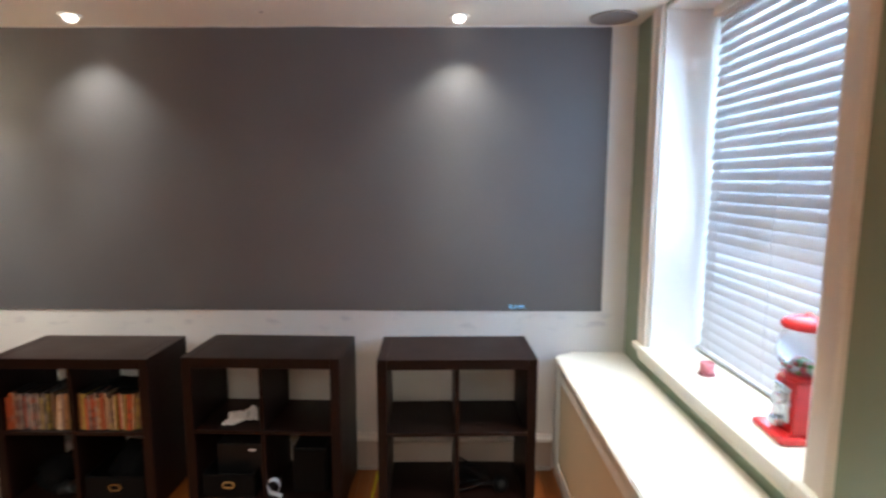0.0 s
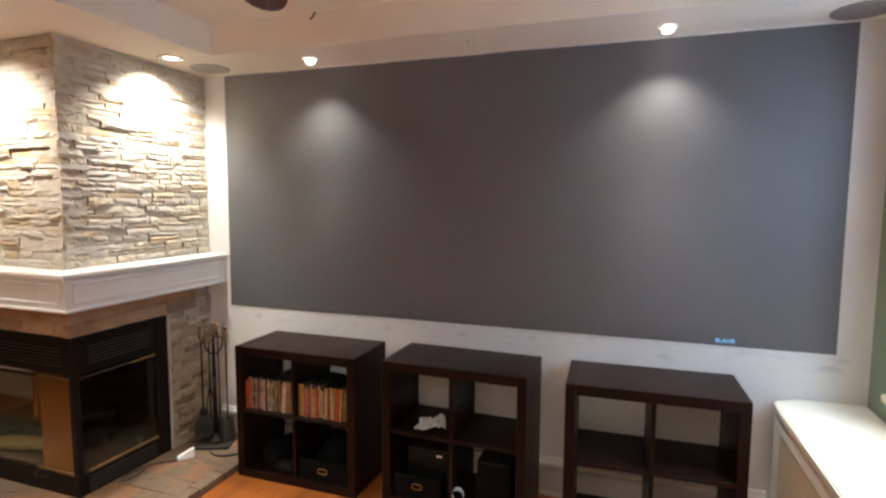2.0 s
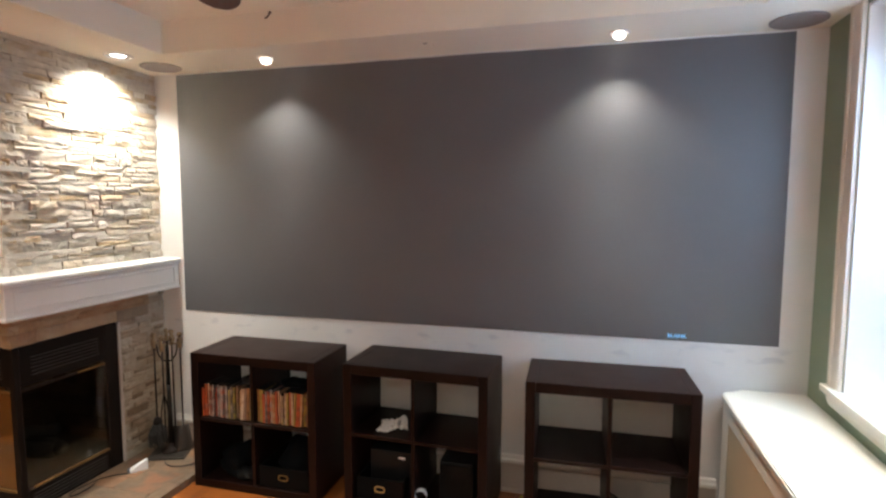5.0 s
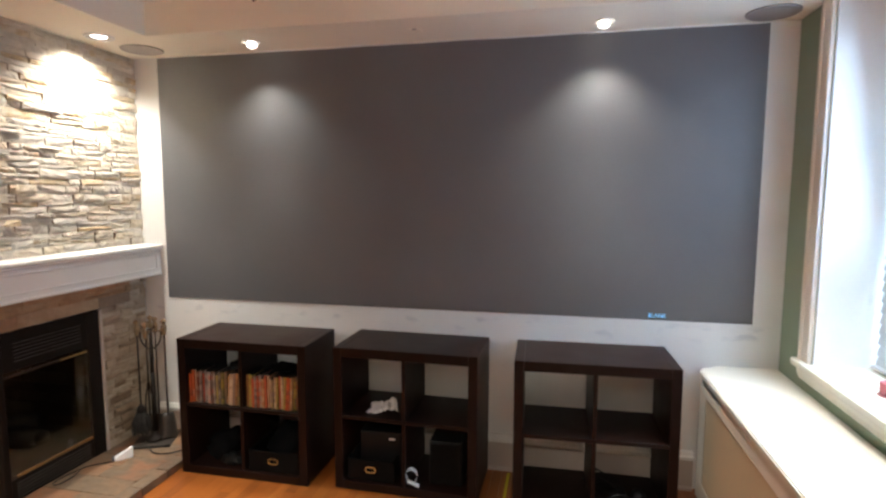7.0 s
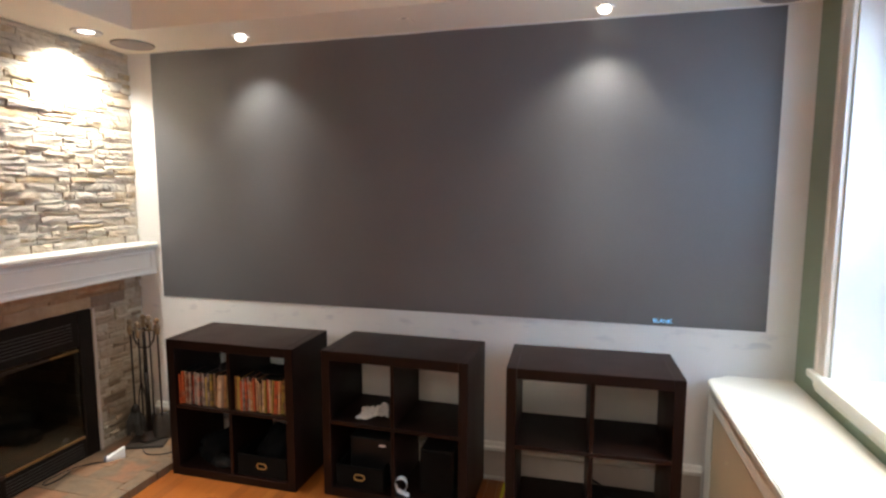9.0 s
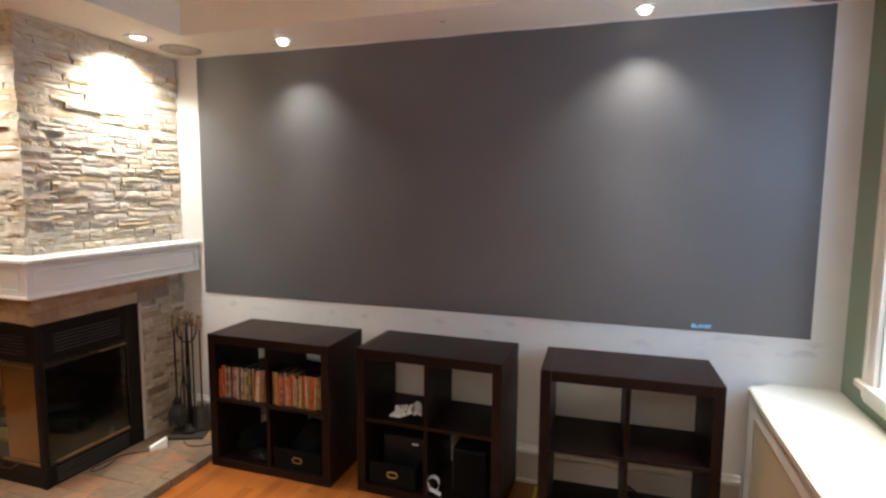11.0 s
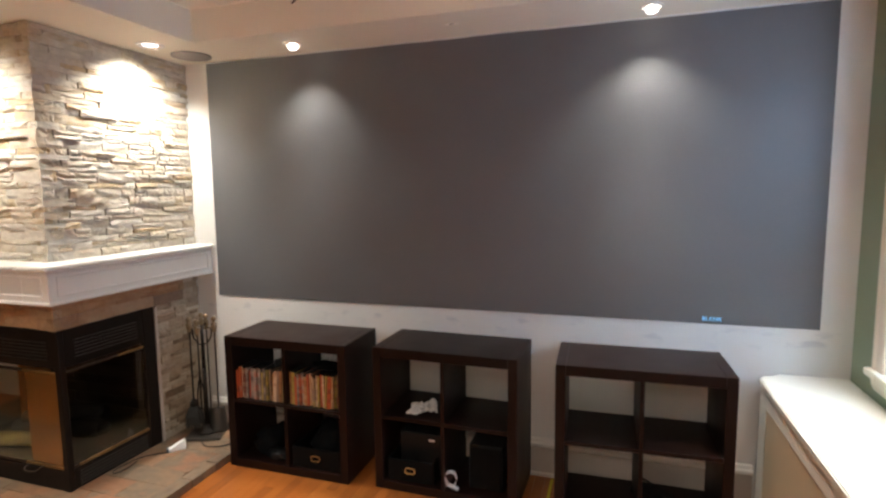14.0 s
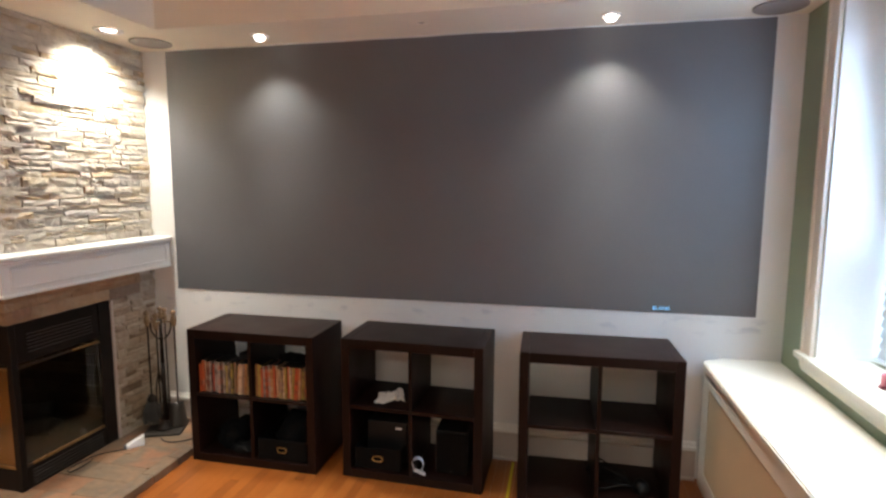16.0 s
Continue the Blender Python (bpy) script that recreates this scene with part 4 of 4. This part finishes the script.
for q in range(150):
    a, u = rngb.uniform(0, 2 * math.pi), math.sqrt(rngb.random())
    top_, foot = Vector((0.020 * u * math.cos(a), 0.020 * u * math.sin(a), 0.205)), Vector((0.062 * u * math.cos(a), 0.062 * u * math.sin(a), 0.055 + 0.03 * rngb.random()))
    side_ = Vector((-math.sin(a), math.cos(a), 0)) * 0.0045
    out_ = Vector((math.cos(a), math.sin(a), 0)) * 0.003
    bow = (top_ + foot) / 2 + out_ * 5
    ring_ = [[br.verts.new(p + d) for d in (side_, out_, -side_)] for p in (top_, bow, foot)]
    for lo_, hi_ in zip(ring_, ring_[1:]):
        for w in range(3):
            br.faces.new((lo_[w], lo_[(w + 1) % 3], hi_[(w + 1) % 3], hi_[w]))
    br.faces.new(ring_[2])
br.transform(Matrix.Translation((-0.078, 0, 0)))
brush = part("brush", br, BRISTLE, tools, "dark brown bristle brush head")
part("ferrule", lathe([(0.006, 0.245), (0.014, 0.238), (0.026, 0.214), (0.026, 0.196), (0.02, 0.194)], 20), BLACK, brush, smooth=True).matrix_basis = pose(-0.078, 0, 0)
sh = bmesh.new()
bmesh.ops.create_grid(sh, x_segments=10, y_segments=10, size=0.5)
for v in sh.verts:
    x, y = v.co.x, v.co.y
    v.co = Vector((x * (0.095 + 0.03 * (0.5 - y)), 0.055 * (2 * abs(x)) ** 3 + 0.05 * max(0, y) ** 2, 0.120 + y * 0.16))
e = bmesh.ops.extrude_face_region(sh, geom=sh.faces[:])
for v in e["geom"]:
    if isinstance(v, bmesh.types.BMVert):
        v.co.y += 0.003
bmesh.ops.recalc_face_normals(sh, faces=sh.faces)
sh.transform(Matrix.Translation((0.088, -0.035, -0.02)) @ pose(0, 0, 0, -14, 0, 24))
part("shovel_pan", sh, LOUVRE, tools, "sooty black shovel pan", smooth=True)
part("foot_moulding", lathe([(0.060, 0.0165), (0.056, 0.026), (0.034, 0.034), (0.022, 0.055), (0.014, 0.075), (0.009, 0.080)], 24), BLACK, tools, smooth=True)
for s in (-1, 1):
    part("tong_arm", tube(smooth_path([(0, -0.078, 0.42), (s * 0.02, -0.078, 0.30), (s * 0.018, -0.078, 0.15), (s * 0.004, -0.078, 0.10)], 5), 0.004, 8), BLACK, tools, smooth=True)

# white adapter and its cables on the hearth
ad = thing("power_adapter", (0.005, -0.45, HZ + 0.001), "white wedge-shaped plastic adapter lying on the hearth", "adapter", turn=48)
bm = bx(-0.06, 0.06, -0.024, 0.024, 0, 0.03, 0.006, 2)
for v in bm.verts:
    k = (v.co.x + 0.06) / 0.12
    v.co.y *= 0.55 + 0.45 * (1 - k)
    v.co.z *= 0.5 + 1.2 * k
part("body", bm, WHITE_PLASTIC, ad)
ad.scale = (0.8, 0.9, 1.35)
part("tip", bx(-0.078, -0.058, -0.016, 0.016, 0.001, 0.02, 0.004, 1), GREY_PLASTIC, ad)
LOOP = [(-0.03, -0.50), (-0.085, -0.54), (-0.135, -0.60), (-0.155, -0.70), (-0.150, -0.77), (-0.115, -0.775), (-0.105, -0.70), (-0.12, -0.63)]
solid("cable", tube(smooth_path([(x, y, HZ + 0.004 + 0.003 * (k == 7)) for k, (x, y) in enumerate(LOOP)], 6), 0.0028, 6), BLACK_PLASTIC, "thin black cable looped on the hearth", "cable", smooth=True)
solid("cable", tube(smooth_path([(0.06, -0.31, HZ + 0.005), (0.14, -0.36, HZ + 0.004), (0.24, -0.33, HZ + 0.004), (0.30, -0.22, HZ + 0.004), (0.33, -0.1, HZ + 0.004)], 6), 0.0035, 6), BLACK_PLASTIC, "thin black cable beside the fire tools", "cable", smooth=True)

# ---- on the sill ----
SZ = 0.8445
candle = thing("candle", (3.752, -0.735, SZ), "pink candle in a small glass on the sill", "candle")
part("dish", lathe([(0.03, 0.0), (0.036, 0.003), (0.037, 0.006), (0.02, 0.0065)], 28), PINK_GLASS, candle, smooth=True)
part("glass_cup", lathe([(0.024, 0.007), (0.029, 0.012), (0.030, 0.055), (0.0285, 0.055), (0.0275, 0.046)], 28), PINK_GLASS, candle, smooth=True)
part("wax", lathe([(0.022, 0.009), (0.0268, 0.013), (0.0272, 0.045), (0.002, 0.043)], 28), PINK_WAX, candle, "pink wax", True)

gum = thing("gumball_machine", (3.795, -1.275, SZ), "red gumball machine with a clear globe and chrome chute", "gumball machine", turn=-92)
gum.scale = (1.03, 1.03, 1.03)
part("foot", bx(-0.085, 0.085, -0.105, 0.085, 0, 0.024, 0.008, 3), RED, gum)
bm = bx(-0.062, 0.062, -0.062, 0.062, 0.022, 0.185, 0.006, 2)
for v in bm.verts:
    k = 1 - 0.12 * (v.co.z - 0.022) / 0.163
    v.co.x *= k
    v.co.y *= k
part("body", bm, RED, gum)
ch = part("chute_plate", bx(-0.042, 0.042, -0.068, -0.058, 0.05, 0.165, 0.005, 2), CHROME, gum, "chrome coin plate and chute")
part("coin_knob", cyl(bmesh.new(), 0.02, 0.018, 0.0, 0.02, 0, 0, 20, Matrix.Translation((0, -0.066, 0.12)) @ pose(0, 0, 0, 90)), CHROME, ch)
part("chute_lip", bx(-0.02, 0.02, -0.092, -0.062, 0.035, 0.06, 0.004, 2), CHROME, ch)
part("collar", lathe([(0.05, 0.186), (0.066, 0.188), (0.068, 0.198), (0.058, 0.204)], 32), RED, gum, smooth=True)
part("globe", lathe([(0.045, 0.2045), (0.070, 0.225), (0.082, 0.265), (0.080, 0.30), (0.062, 0.338), (0.052, 0.345)], 36), GLASS, gum, "clear globe", True)
bm = bmesh.new()
rng = random.Random(8)
for i in range(70):
    a, rr_, zz = rng.uniform(0, 6.28), 0.062 * math.sqrt(rng.random()), rng.choice((0.219, 0.233, 0.246))
    bmesh.ops.create_icosphere(bm, subdivisions=1, radius=0.0085, matrix=Matrix.Translation((rr_ * math.cos(a), rr_ * math.sin(a), zz)))
CANDY = ramp_mat("candy", [(0.0, (0.6, 0.03, 0.03)), (0.3, (0.65, 0.6, 0.55)), (0.5, (0.05, 0.35, 0.08)), (0.7, (0.6, 0.05, 0.08)), (0.85, (0.7, 0.5, 0.05)), (1.0, (0.25, 0.1, 0.5))], 0.25, bump=0.0, mottle=0.02, island=True)
tagged(part("gumballs", bm, CANDY, gum, "coloured gumballs", True), kind="stuff")
part("lid", lathe([(0.055, 0.345), (0.073, 0.348), (0.076, 0.358), (0.066, 0.374), (0.03, 0.383), (0.012, 0.385), (0.010, 0.394), (0.001, 0.396)], 36), RED, gum, smooth=True)

# ---- pieces of floor, hearth and stone facing, last ----
plank_me = bpy.data.meshes.new("plank")
bm = bx(-0.5, 0.5, -0.5, 0.5, -1, 0)
bm.to_mesh(plank_me)
bm.free()
plank_me.materials.append(OAK)
rng = random.Random(11)
PW = 0.057
far = bmesh.new()
nx = int((WALL_E - RX0) / PW)
for i in range(nx):
    xa = RX0 + i * PW
    y = RY0 - rng.uniform(0, 0.9)
    while y < 0:
        ln = rng.uniform(0.5, 1.3)
        y0, y1 = max(y, RY0), min(y + ln, 0)
        if y1 - y0 > 0.01:
            near = xa > 0.25 and xa < 3.3 and y1 > -1.6
            lift = rng.uniform(-0.0006, 0.0006)
            if near:
                p = new("plank", plank_me)
                p.parent = floor
                p.matrix_basis = Matrix.Translation((xa + PW / 2, (y0 + y1) / 2, lift)) @ Matrix.Diagonal((PW - 0.0012, y1 - y0 - 0.0012, 0.012, 1))
            else:
                x0_, x1_ = xa + 0.0006, xa + PW - 0.0006
                v = [far.verts.new(q) for q in ((x0_, y0 + 0.0006, lift), (x1_, y0 + 0.0006, lift), (x1_, y1 - 0.0006, lift), (x0_, y1 - 0.0006, lift))]
                far.faces.new(v)
        y += ln
tagged(part("plank_field", far, OAK_FIELD, floor), kind="stuff")

slab_me = []
for k in range(5):
    bm = bmesh.new()
    bmesh.ops.create_cube(bm, size=1)
    bmesh.ops.subdivide_edges(bm, edges=[e for e in bm.edges if abs(e.verts[0].co.z - e.verts[1].co.z) < 1e-6], cuts=2, use_grid_fill=True)
    for v in bm.verts:
        v.co += Vector((noise.noise(v.co * 3 + Vector((k, 0, 0))) * 0.03, noise.noise(v.co * 3 + Vector((0, k, 5))) * 0.03, noise.noise(v.co * 3 + Vector((9, 0, k))) * 0.10))
    me = bpy.data.meshes.new("slab")
    bm.to_mesh(me)
    bm.free()
    me.materials.append(SLATE)
    slab_me.append(me)
rng = random.Random(21)


def slab(x0, x1, y0, y1, z0, z1):
    s = new("slab", rng.choice(slab_me))
    s.parent = hearth
    s.matrix_basis = Matrix.Translation(((x0 + x1) / 2, (y0 + y1) / 2, (z0 + z1) / 2)) @ Matrix.Diagonal((x1 - x0, y1 - y0, z1 - z0, 1))


y = -1.62
while y < -0.03:
    d = min(rng.choice((0.12, 0.15, 0.19)), -0.022 - y)
    x = HX - 0.082
    while x > -0.9:
        w = rng.uniform(0.16, 0.34)
        if not (x < FXR - 0.03 and y > FYF):
            slab(x - w + 0.0015, x - 0.0015, y + 0.0015, y + d - 0.0015, HZ - 0.020, HZ - rng.uniform(0.0, 0.002))
        x -= w
    y += d
y = -1.62
while y < -0.03:
    w = min(rng.uniform(0.14, 0.28), -0.022 - y)
    slab(HX - 0.080, HX + rng.uniform(-0.004, 0.004), y + 0.002, y + w - 0.002, 0.002, HZ + rng.uniform(-0.001, 0.003))
    y += w

# split ledger stones
def rough_stone(k, material):
    """A split stone on a unit plan, its broken face towards z."""
    bm = bmesh.new()
    bmesh.ops.create_grid(bm, x_segments=6, y_segments=3, size=0.5)
    slope = 0.16 * math.sin(k * 2.3)
    for v in bm.verts:
        inner = 1 if abs(v.co.x) < 0.49 and abs(v.co.y) < 0.49 else 0
        z = 0.80 + 0.16 * noise.noise(Vector((v.co.x * 4 + k * 7, v.co.y * 2.4, k))) + (0.12 + 0.10 * noise.noise(Vector((v.co.x * 9, v.co.y * 4, k * 5)))) * inner + slope * v.co.y
        v.co = Vector((v.co.x + 0.03 * noise.noise(Vector((v.co.y * 5, k, 2))), v.co.y * (1 + 0.10 * noise.noise(Vector((v.co.x * 3, k, 8)))), z))
    e = bmesh.ops.extrude_edge_only(bm, edges=[e for e in bm.edges if e.is_boundary])
    for v in e["geom"]:
        if isinstance(v, bmesh.types.BMVert):
            v.co.z = 0.0
    bmesh.ops.recalc_face_normals(bm, faces=bm.faces)
    me = bpy.data.meshes.new("stone")
    bm.to_mesh(me)
    bm.free()
    me.materials.append(material)
    return me


def corner_stone(k, material):
    """A quoin: a rough block with two broken faces."""
    bm = bmesh.new()
    bmesh.ops.create_cube(bm, size=1)
    bmesh.ops.subdivide_edges(bm, edges=bm.edges[:], cuts=2, use_grid_fill=True)
    for v in bm.verts:
        v.co += Vector((noise.noise(v.co * 3 + Vector((k, 0, 0))) * 0.09, noise.noise(v.co * 3 + Vector((0, k, 5))) * 0.09, noise.noise(v.co * 2 + Vector((9, 0, k))) * 0.05))
    me = bpy.data.meshes.new("stone")
    bm.to_mesh(me)
    bm.free()
    me.materials.append(material)
    return me


stone_me = [rough_stone(k, STONE) for k in range(18)]
low_me = [rough_stone(k, SHADED_LOWER) for k in range(10)]
band_me = [rough_stone(k, BAND) for k in range(8)]
rng = random.Random(5)
# local stone axes: x along the wall, y up, z out of the wall
FACE_E = Matrix(((0, 0, 1, 0), (1, 0, 0, 0), (0, 1, 0, 0), (0, 0, 0, 1)))
FACE_S = Matrix(((1, 0, 0, 0), (0, 0, -1, 0), (0, 1, 0, 0), (0, 0, 0, 1)))


def courses(z0, z1, heights):
    out, z = [], z0
    while z < z1 - 0.008:
        h = min(rng.choice(heights), z1 - z)
        if z1 - z - h < 0.012:
            h = z1 - z
        out.append((z, h))
        z += h
    return out


def stones(owner, face, origin, a0, a1, rows, meshes, shortest=0.06, longest=0.24, proud=(0.024, 0.041)):
    """Courses of stone from a0 to a1 along the wall."""
    for z, h in rows:
        a = a0 - rng.uniform(0, 0.12)
        while a < a1:
            w = rng.uniform(shortest, longest)
            b0, b1 = max(a, a0), min(a + w, a1)
            if b1 - b0 > 0.012:
                depth = rng.uniform(*proud)
                halves = ((z, h),) if h < 0.038 or rng.random() < 0.72 else ((z, h * 0.45), (z + h * 0.45, h * 0.55))
                for zz, hh in halves:
                    s = new("stone", rng.choice(meshes))
                    s.parent = owner
                    flip = rng.choice((-1, 1))
                    s.matrix_basis = Matrix.Translation(origin) @ face @ Matrix.Translation(((b0 + b1) / 2, zz + hh / 2, 0)) @ Matrix.Diagonal(((b1 - b0) * 0.99 * flip, hh * 0.98, depth * rng.uniform(0.85, 1.1), 1))
            a += w


def quoins(owner, rows, meshes):
    """Corner stones, long and short by turns."""
    for i, (z, h) in enumerate(rows):
        lx, ly = ((0.15, 0.05) if i % 2 else (0.05, 0.15))
        lx, ly = lx * rng.uniform(0.7, 1.25), ly * rng.uniform(0.7, 1.25)
        px, py = FXR + rng.uniform(0.008, 0.017), FYF - rng.uniform(0.008, 0.017)
        s = new("stone", rng.choice(meshes))
        s.parent = owner
        s.matrix_basis = Matrix.Translation((px - lx / 2, py + ly / 2, z + h / 2)) @ Matrix.Diagonal((lx, ly, h * 0.985, 1))


side = tagged(new("stone_facing_east"), "cream and grey split ledger stone facing on the chimney", "stone facing", kind="structure")
front = tagged(new("stone_facing_south"), "cream and grey split ledger stone facing on the chimney", "stone facing", kind="structure")
lower = tagged(new("stone_facing_lower"), "brown and grey split stone round the firebox", "stone facing", kind="structure")
LEDGES = (0.026, 0.034, 0.042, 0.050)
rows = courses(1.289, SOFFIT - 0.003, LEDGES)
stones(side, FACE_E, (FXR - 0.021, 0, 0), FYF + 0.012, -0.003, rows, stone_me)
stones(front, FACE_S, (0, FYF + 0.021, 0), -0.95, FXR - 0.012, rows, stone_me)
quoins(side, rows, [corner_stone(k, STONE) for k in range(6)])
rows = courses(0.930, 1.094, (0.042, 0.056, 0.066))
stones(lower, FACE_E, (FXR - 0.021, 0, 0), FYF + 0.012, -0.14, rows, band_me, 0.14, 0.36, (0.022, 0.040))
stones(lower, FACE_E, (FXR - 0.021, 0, 0), -0.14, -0.003, rows, low_me, 0.08, 0.20, (0.020, 0.034))
stones(lower, FACE_S, (0, FYF + 0.021, 0), -0.85, FXR - 0.012, rows, band_me, 0.14, 0.36, (0.022, 0.040))
quoins(lower, rows, [corner_stone(k, BAND) for k in range(4)])
stones(lower, FACE_E, (FXR - 0.021, 0, 0), YB + 0.024, -0.003, courses(HZ, 0.928, LEDGES), low_me, 0.06, 0.18, (0.020, 0.034))
